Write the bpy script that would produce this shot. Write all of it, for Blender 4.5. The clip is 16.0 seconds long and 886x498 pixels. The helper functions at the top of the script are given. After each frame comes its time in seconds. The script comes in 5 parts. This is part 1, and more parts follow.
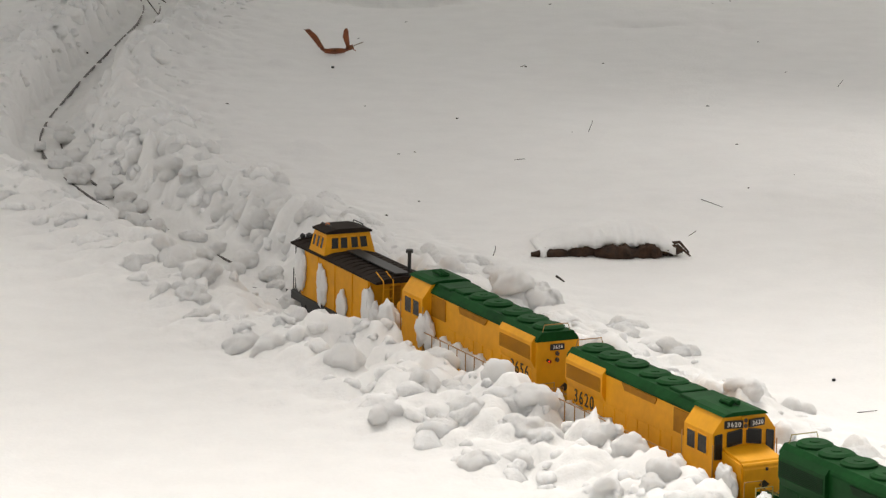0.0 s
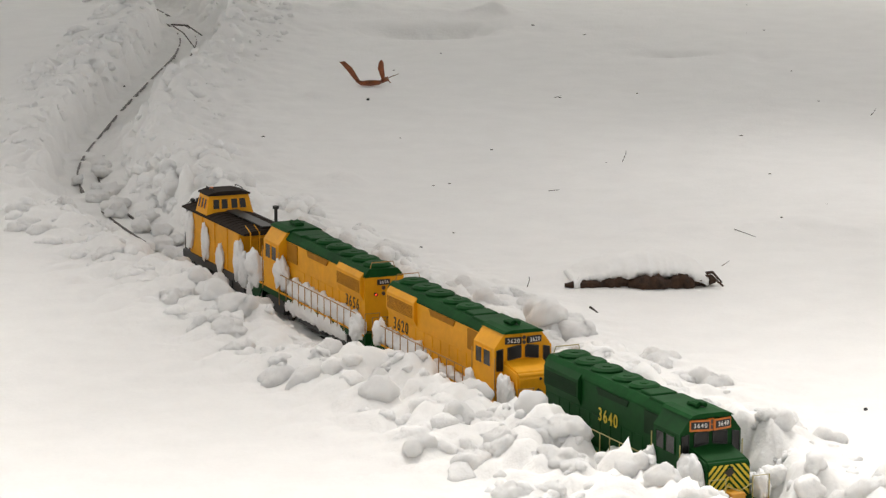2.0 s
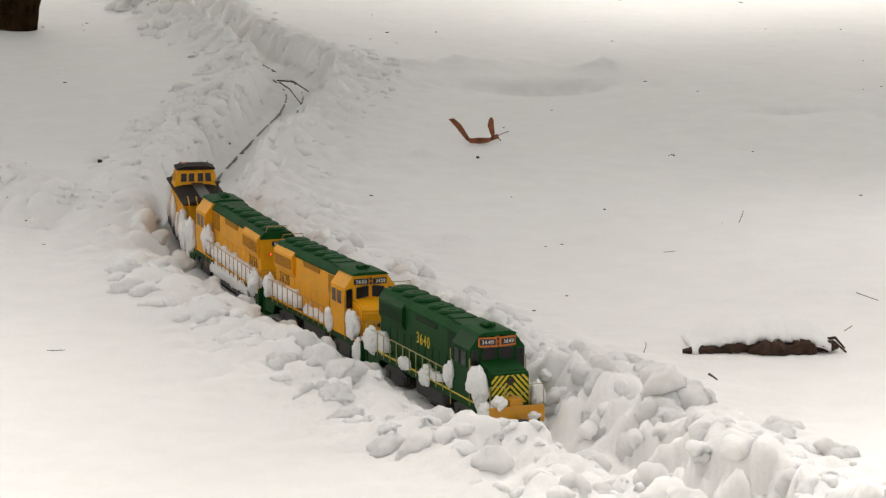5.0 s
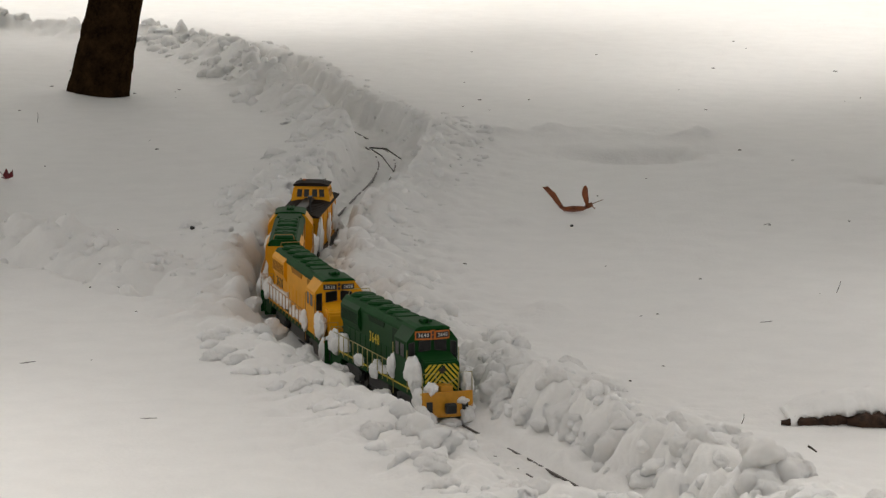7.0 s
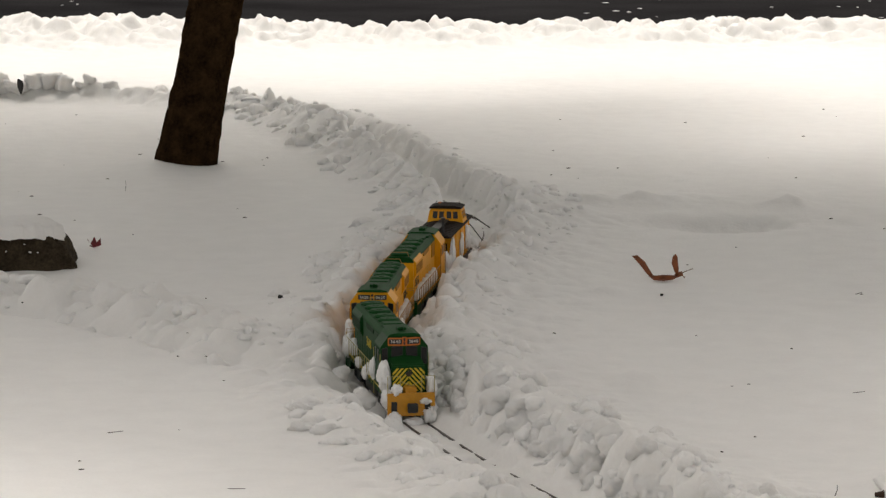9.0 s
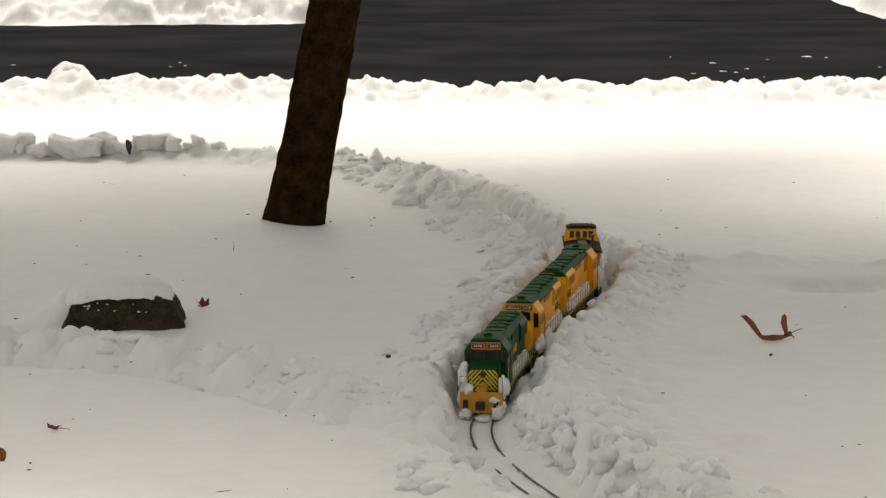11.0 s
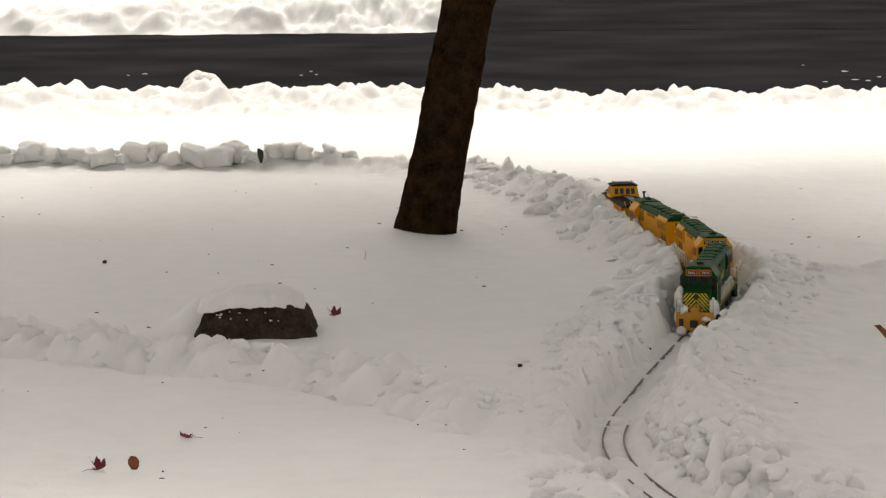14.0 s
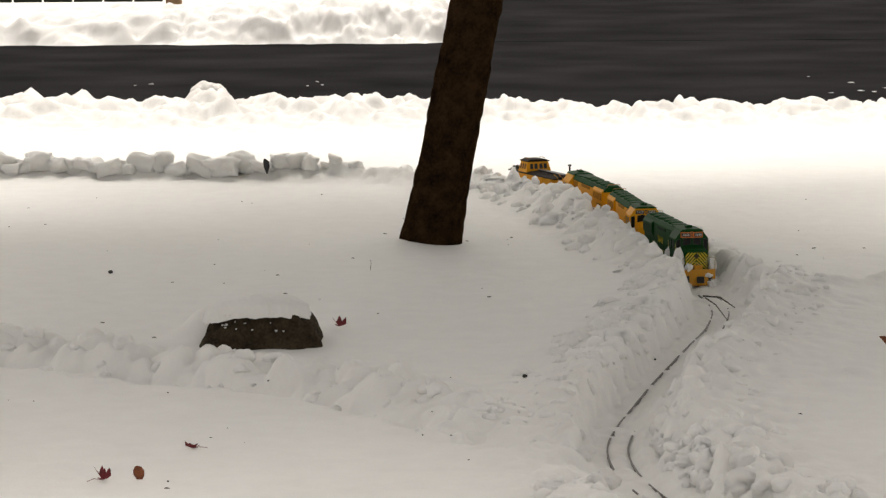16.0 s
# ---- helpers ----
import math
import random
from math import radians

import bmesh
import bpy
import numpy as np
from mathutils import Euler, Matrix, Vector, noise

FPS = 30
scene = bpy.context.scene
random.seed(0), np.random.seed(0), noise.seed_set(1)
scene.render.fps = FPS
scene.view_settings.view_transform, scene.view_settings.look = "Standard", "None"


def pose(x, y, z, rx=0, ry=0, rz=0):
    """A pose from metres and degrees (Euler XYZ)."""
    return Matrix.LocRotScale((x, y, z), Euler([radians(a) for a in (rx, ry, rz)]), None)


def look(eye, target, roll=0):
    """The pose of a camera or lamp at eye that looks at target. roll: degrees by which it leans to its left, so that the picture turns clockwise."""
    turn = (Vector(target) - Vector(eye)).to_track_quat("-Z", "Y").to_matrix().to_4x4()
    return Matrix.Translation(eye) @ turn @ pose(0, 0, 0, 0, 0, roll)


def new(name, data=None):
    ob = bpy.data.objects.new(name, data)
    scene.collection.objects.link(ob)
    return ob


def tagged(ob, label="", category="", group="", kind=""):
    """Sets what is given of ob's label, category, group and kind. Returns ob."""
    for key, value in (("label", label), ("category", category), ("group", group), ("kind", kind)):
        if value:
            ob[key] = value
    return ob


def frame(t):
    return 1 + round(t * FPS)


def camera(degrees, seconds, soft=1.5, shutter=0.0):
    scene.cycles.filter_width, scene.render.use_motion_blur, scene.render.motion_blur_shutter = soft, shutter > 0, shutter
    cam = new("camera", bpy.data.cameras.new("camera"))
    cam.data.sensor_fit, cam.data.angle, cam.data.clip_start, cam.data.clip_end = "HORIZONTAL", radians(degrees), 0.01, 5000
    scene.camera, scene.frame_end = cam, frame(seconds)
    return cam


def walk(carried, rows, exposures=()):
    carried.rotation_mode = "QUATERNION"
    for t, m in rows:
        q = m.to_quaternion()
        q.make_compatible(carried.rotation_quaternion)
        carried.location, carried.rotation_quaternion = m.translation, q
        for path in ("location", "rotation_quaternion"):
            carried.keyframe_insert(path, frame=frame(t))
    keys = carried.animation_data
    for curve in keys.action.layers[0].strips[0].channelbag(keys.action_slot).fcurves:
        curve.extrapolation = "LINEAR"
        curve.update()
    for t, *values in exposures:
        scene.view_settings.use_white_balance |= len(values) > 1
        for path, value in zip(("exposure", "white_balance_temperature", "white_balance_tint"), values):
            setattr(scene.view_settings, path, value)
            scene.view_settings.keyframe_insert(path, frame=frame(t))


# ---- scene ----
# ---- camera ----
cam = camera(14.42, 16.0, soft=1.35)
walk(cam, [
    (0.0, pose(-0.0000, -0.0000, 1.2873, 78.407, 0, -8.593) @ pose(0, 0, 0, 0, 0, 0.786)),
    (0.5, pose(0.0028, -0.1088, 1.3166, 78.493, 0, -8.342) @ pose(0, 0, 0, 0, 0, 0.594)),
    (1.0, pose(-0.0099, -0.1047, 1.3214, 78.600, 0, -8.312) @ pose(0, 0, 0, 0, 0, 0.358)),
    (1.5, pose(-0.0034, -0.0937, 1.3162, 78.736, 0, -8.135) @ pose(0, 0, 0, 0, 0, 0.298)),
    (2.0, pose(0.0044, -0.0413, 1.3042, 78.845, 0, -7.923) @ pose(0, 0, 0, 0, 0, 0.303)),
    (2.5, pose(0.0063, -0.0136, 1.3040, 78.893, 0, -7.697) @ pose(0, 0, 0, 0, 0, 0.208)),
    (3.0, pose(0.0137, 0.0759, 1.2850, 79.004, 0, -7.489) @ pose(0, 0, 0, 0, 0, 0.278)),
    (5.5, pose(0.0100, 0.1496, 1.2882, 79.973, 0, -5.818) @ pose(0, 0, 0, 0, 0, 0.084)),
    (6.0, pose(0.0078, 0.1625, 1.2844, 80.272, 0, -5.453) @ pose(0, 0, 0, 0, 0, 0.159)),
    (6.5, pose(0.0001, 0.1800, 1.2817, 80.554, 0, -5.127) @ pose(0, 0, 0, 0, 0, 0.234)),
    (7.0, pose(-0.0017, 0.1976, 1.2802, 80.816, 0, -4.767) @ pose(0, 0, 0, 0, 0, 0.139)),
    (7.5, pose(-0.0035, 0.2237, 1.2768, 81.085, 0, -4.411) @ pose(0, 0, 0, 0, 0, 0.075)),
    (8.0, pose(-0.0027, 0.2321, 1.2777, 81.345, 0, -4.052) @ pose(0, 0, 0, 0, 0, 0.020)),
    (10.5, pose(-0.0074, 0.2558, 1.2713, 82.745, 0, -2.087) @ pose(0, 0, 0, 0, 0, -0.150)),
    (11.0, pose(-0.0083, 0.2536, 1.2703, 82.932, 0, -1.587) @ pose(0, 0, 0, 0, 0, -0.258)),
    (11.5, pose(-0.0070, 0.2642, 1.2701, 83.028, 0, -1.077) @ pose(0, 0, 0, 0, 0, -0.368)),
    (12.0, pose(-0.0082, 0.2621, 1.2696, 83.073, 0, -0.581) @ pose(0, 0, 0, 0, 0, -0.499)),
    (12.5, pose(-0.0087, 0.2635, 1.2692, 83.072, 0, -0.121) @ pose(0, 0, 0, 0, 0, -0.598)),
    (13.0, pose(-0.0124, 0.2631, 1.2688, 83.078, 0, 0.203) @ pose(0, 0, 0, 0, 0, -0.566)),
    (13.5, pose(-0.0119, 0.2585, 1.2714, 83.078, 0, 0.441) @ pose(0, 0, 0, 0, 0, -0.515)),
    (14.0, pose(-0.0131, 0.2645, 1.2705, 83.083, 0, 0.552) @ pose(0, 0, 0, 0, 0, -0.473)),
    (14.5, pose(-0.0105, 0.2623, 1.2709, 83.083, 0, 0.583) @ pose(0, 0, 0, 0, 0, -0.478)),
    (15.0, pose(-0.0091, 0.2531, 1.2732, 83.076, 0, 0.588) @ pose(0, 0, 0, 0, 0, -0.491)),
    (15.5, pose(-0.0100, 0.2586, 1.2718, 83.108, 0, 0.596) @ pose(0, 0, 0, 0, 0, -0.484)),
    (16.0, pose(-0.0094, 0.2520, 1.2725, 83.253, 0, 0.660) @ pose(0, 0, 0, 0, 0, -0.410)),
], exposures=[(0, 0.42, 6700, 10), (2, 0.62, 6650, 10), (3, 0.62, 6700, 10), (5.5, 0.72, 6700, 10), (6.1, 0.23, 6700, 10), (7, 0.20, 6750, 10), (8.2, 0.23, 6800, 11), (11, 0.40, 6950, 11), (16, 0.43, 6950, 11)])

# ---- light: overcast sky, veiled sun ----
world = bpy.data.worlds.new("overcast_sky")
scene.world = world
world.use_nodes = True
wn = world.node_tree.nodes
sky = wn.new("ShaderNodeTexSky")
sky.sky_type, sky.sun_disc = "NISHITA", False
sky.sun_elevation, sky.sun_rotation = radians(62.8), radians(2)
sky.air_density, sky.dust_density, sky.ozone_density = 1.0, 3.0, 1.0
desat = wn.new("ShaderNodeHueSaturation")
desat.inputs["Saturation"].default_value = 0.18
desat.inputs["Value"].default_value = 1.0
world.node_tree.links.new(sky.outputs[0], desat.inputs["Color"])
haze = wn.new("ShaderNodeMix")
haze.data_type, haze.blend_type = "RGBA", "MULTIPLY"
haze.inputs[0].default_value = 1.0
haze.inputs[7].default_value = (1.0, 0.955, 0.89, 1)
world.node_tree.links.new(desat.outputs[0], haze.inputs[6])
world.node_tree.links.new(haze.outputs[2], wn["Background"].inputs[0])
wn["Background"].inputs[1].default_value = 0.13
sun = new("sun", bpy.data.lights.new("sun", "SUN"))
sun.data.energy, sun.data.angle, sun.data.color = 1.65, radians(14), (1.0, 0.985, 0.965)
sun.matrix_world = look((0.2, 6.3, 12.3), (0, 0, 0))


# ---- materials ----
def material(name, color, rough=0.6, metal=0.0, scale=40.0, vary=0.15, bump=0.2, dist=0.002, fine=6.0, tint=None, spec=0.5, per_island=0.0):
    m = bpy.data.materials.new(name)
    m.use_nodes = True
    n, l = m.node_tree.nodes, m.node_tree.links
    b = n["Principled BSDF"]
    geo = n.new("ShaderNodeTexCoord")
    big = n.new("ShaderNodeTexNoise")
    big.inputs["Scale"].default_value, big.inputs["Detail"].default_value = scale, 6.0
    small = n.new("ShaderNodeTexNoise")
    small.inputs["Scale"].default_value, small.inputs["Detail"].default_value = scale * fine, 4.0
    l.new(geo.outputs["Object"], big.inputs["Vector"])
    l.new(geo.outputs["Object"], small.inputs["Vector"])
    mix = n.new("ShaderNodeMix")
    mix.data_type = "RGBA"
    dark = tint if tint else tuple(c * (1 - vary * 2) for c in color)
    lite = tuple(min(1.0, c * (1 + vary)) for c in color)
    mix.inputs[6].default_value, mix.inputs[7].default_value = (*dark, 1), (*lite, 1)
    add = n.new("ShaderNodeMath")
    add.operation = "MULTIPLY_ADD"
    add.inputs[1].default_value = 0.35
    l.new(small.outputs[0], add.inputs[0])
    half = n.new("ShaderNodeMath")
    half.operation = "MULTIPLY"
    half.inputs[1].default_value = 0.65
    l.new(big.outputs[0], half.inputs[0])
    l.new(half.outputs[0], add.inputs[2])
    ramp = n.new("ShaderNodeMapRange")
    ramp.inputs[1].default_value, ramp.inputs[2].default_value = 0.3, 0.65
    l.new(add.outputs[0], ramp.inputs[0])
    l.new(ramp.outputs[0], mix.inputs[0])
    l.new(mix.outputs[2], b.inputs["Base Color"])
    b.inputs["Roughness"].default_value, b.inputs["Metallic"].default_value = rough, metal
    b.inputs["Specular IOR Level"].default_value = spec
    bm_ = n.new("ShaderNodeBump")
    bm_.inputs["Strength"].default_value, bm_.inputs["Distance"].default_value = bump, dist
    l.new(add.outputs[0], bm_.inputs["Height"])
    l.new(bm_.outputs[0], b.inputs["Normal"])
    return m


SNOW = material("snow", (0.84, 0.83, 0.81), 0.65, scale=14, vary=0.02, bump=0.5, dist=0.007, fine=9, spec=0.25)
CLOD = material("clod_snow", (0.85, 0.84, 0.82), 0.65, scale=45, vary=0.015, bump=0.6, dist=0.006, fine=4, spec=0.25)
CAKED = material("caked_snow", (0.80, 0.80, 0.79), 0.55, scale=60, vary=0.04, bump=0.5, dist=0.003, spec=0.3)
for m_ in (SNOW, CLOD, CAKED):
    p_ = m_.node_tree.nodes["Principled BSDF"]
    p_.inputs["Subsurface Weight"].default_value = 0.45
    p_.inputs["Subsurface Radius"].default_value = (1.0, 0.95, 0.9)
    p_.inputs["Subsurface Scale"].default_value = 0.016
CLOD.node_tree.nodes["Principled BSDF"].inputs["Subsurface Weight"].default_value = 0.7
CLOD.node_tree.nodes["Principled BSDF"].inputs["Subsurface Scale"].default_value = 0.028
YELLOW = material("yellow_paint", (0.78, 0.35, 0.006), 0.5, spec=0.25, scale=14, vary=0.08, bump=0.06, dist=0.0006)
GRILLE = material("yellow_grille", (0.36, 0.15, 0.004), 0.65, spec=0.2, scale=60, vary=0.12, bump=0.4, dist=0.001)
GREEN = material("green_paint", (0.005, 0.050, 0.010), 0.5, spec=0.10, scale=16, vary=0.15, bump=0.08, dist=0.0008)
ROOFGREEN = material("roof_green", (0.006, 0.056, 0.012), 0.6, spec=0.08, scale=22, vary=0.2, bump=0.12, dist=0.001)
DARKGREEN = material("dark_green_grille", (0.004, 0.026, 0.006), 0.7, spec=0.2, scale=60, vary=0.15, bump=0.4, dist=0.001)
STRIPE = material("stripe_yellow", (0.62, 0.46, 0.02), 0.45, scale=30, vary=0.06, bump=0.05)
PILOT = material("pilot_orange_yellow", (0.60, 0.27, 0.012), 0.45, scale=20, vary=0.12, bump=0.1)
ORANGE = material("board_orange", (0.62, 0.16, 0.012), 0.45, scale=30, vary=0.06, bump=0.05)
BLACK = material("black_plastic", (0.012, 0.012, 0.012), 0.5, scale=30, vary=0.2, bump=0.15)
ROOFBROWN = material("tar_brown_roof", (0.022, 0.015, 0.011), 0.8, spec=0.15, scale=50, vary=0.25, bump=0.4, dist=0.001)
GLASS = material("dark_cab_glass", (0.012, 0.012, 0.012), 0.12, scale=10, vary=0.1, bump=0.0, spec=0.3)
WHITE = material("white_lettering", (0.75, 0.74, 0.70), 0.5, scale=30, vary=0.04, bump=0.05)
LETTER = material("dark_lettering", (0.03, 0.02, 0.01), 0.5, scale=30, vary=0.1, bump=0.05)
RAILING = material("tan_railing", (0.42, 0.22, 0.06), 0.5, scale=40, vary=0.12, bump=0.05)
RAILGREEN = material("pale_railing", (0.40, 0.34, 0.12), 0.5, scale=40, vary=0.12, bump=0.05)
STEEL = material("weathered_rail", (0.075, 0.06, 0.05), 0.45, metal=0.6, scale=40, vary=0.25, bump=0.2)
TIE = material("tie_plastic", (0.045, 0.030, 0.022), 0.75, scale=60, vary=0.3, bump=0.4)
BARK = material("bark", (0.030, 0.017, 0.008), 0.95, scale=22, vary=0.35, bump=1.0, dist=0.02, fine=5, tint=(0.004, 0.0025, 0.002), spec=0.0)
STONE = material("dark_stone", (0.050, 0.038, 0.024), 0.95, scale=26, vary=0.4, bump=1.0, dist=0.012, fine=6, tint=(0.010, 0.007, 0.005), spec=0.1)
DRYLEAF = material("dry_leaf", (0.26, 0.075, 0.022), 0.7, scale=60, vary=0.25, bump=0.5, tint=(0.08, 0.025, 0.010))
REDLEAF = material("red_leaf", (0.20, 0.012, 0.018), 0.6, scale=80, vary=0.25, bump=0.4, tint=(0.055, 0.004, 0.008))
TWIG = material("twig_bark", (0.060, 0.048, 0.038), 0.85, scale=90, vary=0.3, bump=0.6)
ASPHALT = material("wet_asphalt", (0.022, 0.0215, 0.0225), 0.95, spec=0.0, scale=1.2, vary=0.25, bump=0.3, dist=0.006, fine=60)
FENCE = material("fence_board", (0.022, 0.028, 0.018), 0.85, scale=8, vary=0.3, bump=0.4)
POST = material("post_wood", (0.28, 0.17, 0.09), 0.8, scale=12, vary=0.2, bump=0.4)
NEEDLE = material("shade_crown_needles", (0.035, 0.060, 0.026), 0.8, scale=3, vary=0.3, bump=0.2)
REDLAMP = bpy.data.materials.new("red_marker_glow")
REDLAMP.use_nodes = True
REDLAMP.node_tree.nodes["Principled BSDF"].inputs["Base Color"].default_value = (0.6, 0.02, 0.01, 1)
REDLAMP.node_tree.nodes["Principled BSDF"].inputs["Emission Color"].default_value = (1.0, 0.05, 0.02, 1)
REDLAMP.node_tree.nodes["Principled BSDF"].inputs["Emission Strength"].default_value = 3.0


# ---- building helpers ----
def mesh_from(bm, name, mat, smooth=False):
    me = bpy.data.meshes.new(name)
    bm.normal_update()
    bm.to_mesh(me)
    bm.free()
    me.materials.append(mat)
    if smooth:
        me.polygons.foreach_set("use_smooth", [True] * len(me.polygons))
    return me


def part(name, bm, mat, parent=None, label="", smooth=False, at=None):
    ob = new(name, mesh_from(bm, name, mat, smooth))
    if parent is not None:
        ob.parent = parent
    if at is not None:
        ob.matrix_basis = at
    if label:
        tagged(ob, label)
    return ob


def box(bm, x0, x1, y0, y1, z0, z1, bevel=0.0, m=None):
    r = bmesh.ops.create_cube(bm, size=1.0)
    vs = r["verts"]
    for v in vs:
        v.co = Vector(((x0 + x1) / 2 + v.co.x * (x1 - x0), (y0 + y1) / 2 + v.co.y * (y1 - y0), (z0 + z1) / 2 + v.co.z * (z1 - z0)))
    if m is not None:
        bmesh.ops.transform(bm, matrix=m, verts=vs)
    if bevel > 0:
        es = list({e for v in vs for e in v.link_edges})
        bmesh.ops.bevel(bm, geom=es, offset=bevel, segments=2, profile=0.5, affect="EDGES")
    return bm


def B():
    return bmesh.new()


def tube(bm, pts, r, n=6, r1=None, cap=True):
    """A round bar through pts, tapering from r to r1."""
    r1 = r if r1 is None else r1
    pts = [Vector(p) for p in pts]
    rings = []
    side = None
    for i, p in enumerate(pts):
        d = (pts[min(i + 1, len(pts) - 1)] - pts[max(i - 1, 0)]).normalized()
        if side is None:
            side = d.orthogonal().normalized()
        side = (side - d * side.dot(d)).normalized()
        up = d.cross(side)
        rr = r + (r1 - r) * i / max(1, len(pts) - 1)
        rings.append([bm.verts.new(p + (side * math.cos(2 * math.pi * k / n) + up * math.sin(2 * math.pi * k / n)) * rr) for k in range(n)])
    for a, b in zip(rings, rings[1:]):
        for k in range(n):
            bm.faces.new((a[k], a[(k + 1) % n], b[(k + 1) % n], b[k]))
    if cap:
        bm.faces.new(rings[0][::-1])
        bm.faces.new(rings[-1])
    return bm


def disc(bm, x, y, z0, z1, r, n=20, axis="Z", r2=None):
    ret = bmesh.ops.create_cone(bm, cap_ends=True, segments=n, radius1=r, radius2=r if r2 is None else r2, depth=z1 - z0)
    m = Matrix.Translation((x, y, (z0 + z1) / 2))
    if axis == "Y":
        m = Matrix.Translation((x, (z0 + z1) / 2, y)) @ Matrix.Rotation(radians(90), 4, "X")
    if axis == "X":
        m = Matrix.Translation(((z0 + z1) / 2, x, y)) @ Matrix.Rotation(radians(90), 4, "Y")
    bmesh.ops.transform(bm, matrix=m, verts=ret["verts"])
    return bm


def prism(bm, outline, axis, a, b):
    """Extrudes a 2D outline along an axis from a to b. outline: (u, v) pairs."""
    def co(u, v, w):
        return (w, u, v) if axis == "X" else (u, w, v) if axis == "Y" else (u, v, w)
    f0 = [bm.verts.new(co(u, v, a)) for u, v in outline]
    f1 = [bm.verts.new(co(u, v, b)) for u, v in outline]
    n = len(outline)
    for i in range(n):
        bm.faces.new((f0[i], f0[(i + 1) % n], f1[(i + 1) % n], f1[i]))
    bm.faces.new(f0[::-1])
    bm.faces.new(f1)
    bmesh.ops.recalc_face_normals(bm, faces=bm.faces)
    return bm


def lettering(name, text, size, mat, parent, m, label=""):
    cu = bpy.data.curves.new(name, "FONT")
    cu.body, cu.size, cu.extrude = text, size, 0.0004
    cu.align_x, cu.align_y = "CENTER", "CENTER"
    cu.space_character = 1.28
    cu.offset = size * 0.004
    tmp = bpy.data.objects.new("tmp", cu)
    scene.collection.objects.link(tmp)
    me = bpy.data.meshes.new_from_object(tmp.evaluated_get(bpy.context.evaluated_depsgraph_get()))
    bpy.data.objects.remove(tmp)
    me.materials.clear()
    me.materials.append(mat)
    ob = new(name, me)
    ob.parent, ob.matrix_basis = parent, m
    if label:
        tagged(ob, label)
    return ob


def clump(bm, at, size, seed, rough=0.35, sub=2):
    """One lumpy rounded snow clod."""
    r = bmesh.ops.create_icosphere(bm, subdivisions=sub, radius=1.0)
    off = Vector((seed * 7.13 % 91, seed * 3.7 % 57, seed * 1.9 % 33))
    for v in r["verts"]:
        d = v.co.normalized()
        k = 1 + rough * noise.noise(d * 1.3 + off) + rough * 0.6 * noise.noise(d * 3.1 + off) + rough * 0.25 * noise.noise(d * 7.5 + off)
        v.co = Vector((at[0] + d.x * k * size[0], at[1] + d.y * k * size[1], at[2] + d.z * k * size[2]))


# ---- lie of the land and line of the track ----
GROUND_Y = (-50, 4.0, 6.25, 7.0, 8.5, 9.25, 10.0, 10.75, 11.5, 12.25, 13.0, 13.75, 14.6, 900)
GROUND_Z = (-0.0113, -0.0113, -0.0156, -0.0332, -0.0371, -0.03, -0.0129, -0.0139, -0.008, 0.0087, 0.0174, 0.0241, 0.0288, 0.0288)
RAIL_DROP = -0.064
LINE = [(2.25, 1.0), (1.93, 2.0), (1.379, 3.8), (1.185, 4.4), (0.997, 5.0), (0.816, 5.6), (0.643, 6.2), (0.486, 6.8), (0.413, 7.1), (0.347, 7.4), (0.300, 7.7), (0.290, 8.0),
        (0.322, 8.3), (0.375, 8.6), (0.431, 8.9), (0.492, 9.2), (0.558, 9.5), (0.625, 9.8), (0.663, 10.1), (0.656, 10.4), (0.612, 10.7), (0.554, 11.0), (0.504, 11.3),
        (0.461, 11.6), (0.411, 11.9), (0.340, 12.2), (0.237, 12.5), (0.098, 12.76), (-0.094, 12.94), (-0.36, 13.10), (-0.8, 13.20), (-1.5, 13.22), (-2.6, 13.2), (-4.2, 13.1)]
BRANCH = [(0.20, 7.75), (0.05, 7.92), (-0.14, 8.23), (-0.35, 8.52), (-0.63, 8.70), (-0.92, 8.88), (-1.23, 9.07), (-1.85, 9.35), (-2.8, 9.7)]


def smooth_line(pts, step=0.01):
    p = np.array(pts, float)
    p = np.vstack([2 * p[0] - p[1], p, 2 * p[-1] - p[-2]])
    out = []
    for i in range(1, len(p) - 2):
        n = max(2, int(np.hypot(*(p[i + 1] - p[i])) / step))
        t = (np.arange(n) / n)[:, None]
        a, b, c, d = p[i - 1], p[i], p[i + 1], p[i + 2]
        out.append(0.5 * ((2 * b) + (-a + c) * t + (2 * a - 5 * b + 4 * c - d) * t ** 2 + (-a + 3 * b - 3 * c + d) * t ** 3))
    q = np.vstack(out + [p[-2:-1]])
    for _ in range(12):
        q[1:-1] = (q[:-2] + 2 * q[1:-1] + q[2:]) / 4
    return q


TRACK = smooth_line(LINE)
TRACK_S = np.append(0, np.cumsum(np.hypot(*np.diff(TRACK, axis=0).T)))
TRACK_S -= TRACK_S[np.argmin(np.abs(TRACK[:, 1] - 3.8))]
SIDE = smooth_line(BRANCH, 0.02)


def land(y):
    return np.interp(y, GROUND_Y, GROUND_Z)


def on_track(s):
    x, y = np.interp(s, TRACK_S, TRACK[:, 0]), np.interp(s, TRACK_S, TRACK[:, 1])
    return Vector((x, y, float(land(y)) + RAIL_DROP))


def hash2(i, j, k):
    h = (i.astype(np.int64) * 374761393 + j.astype(np.int64) * 668265263 + k * 974634777) & 0x7FFFFFFF
    h = ((h ^ (h >> 13)) * 1274126177) & 0x7FFFFFFF
    return ((h ^ (h >> 16)) & 0xFFFF) / 65535.0


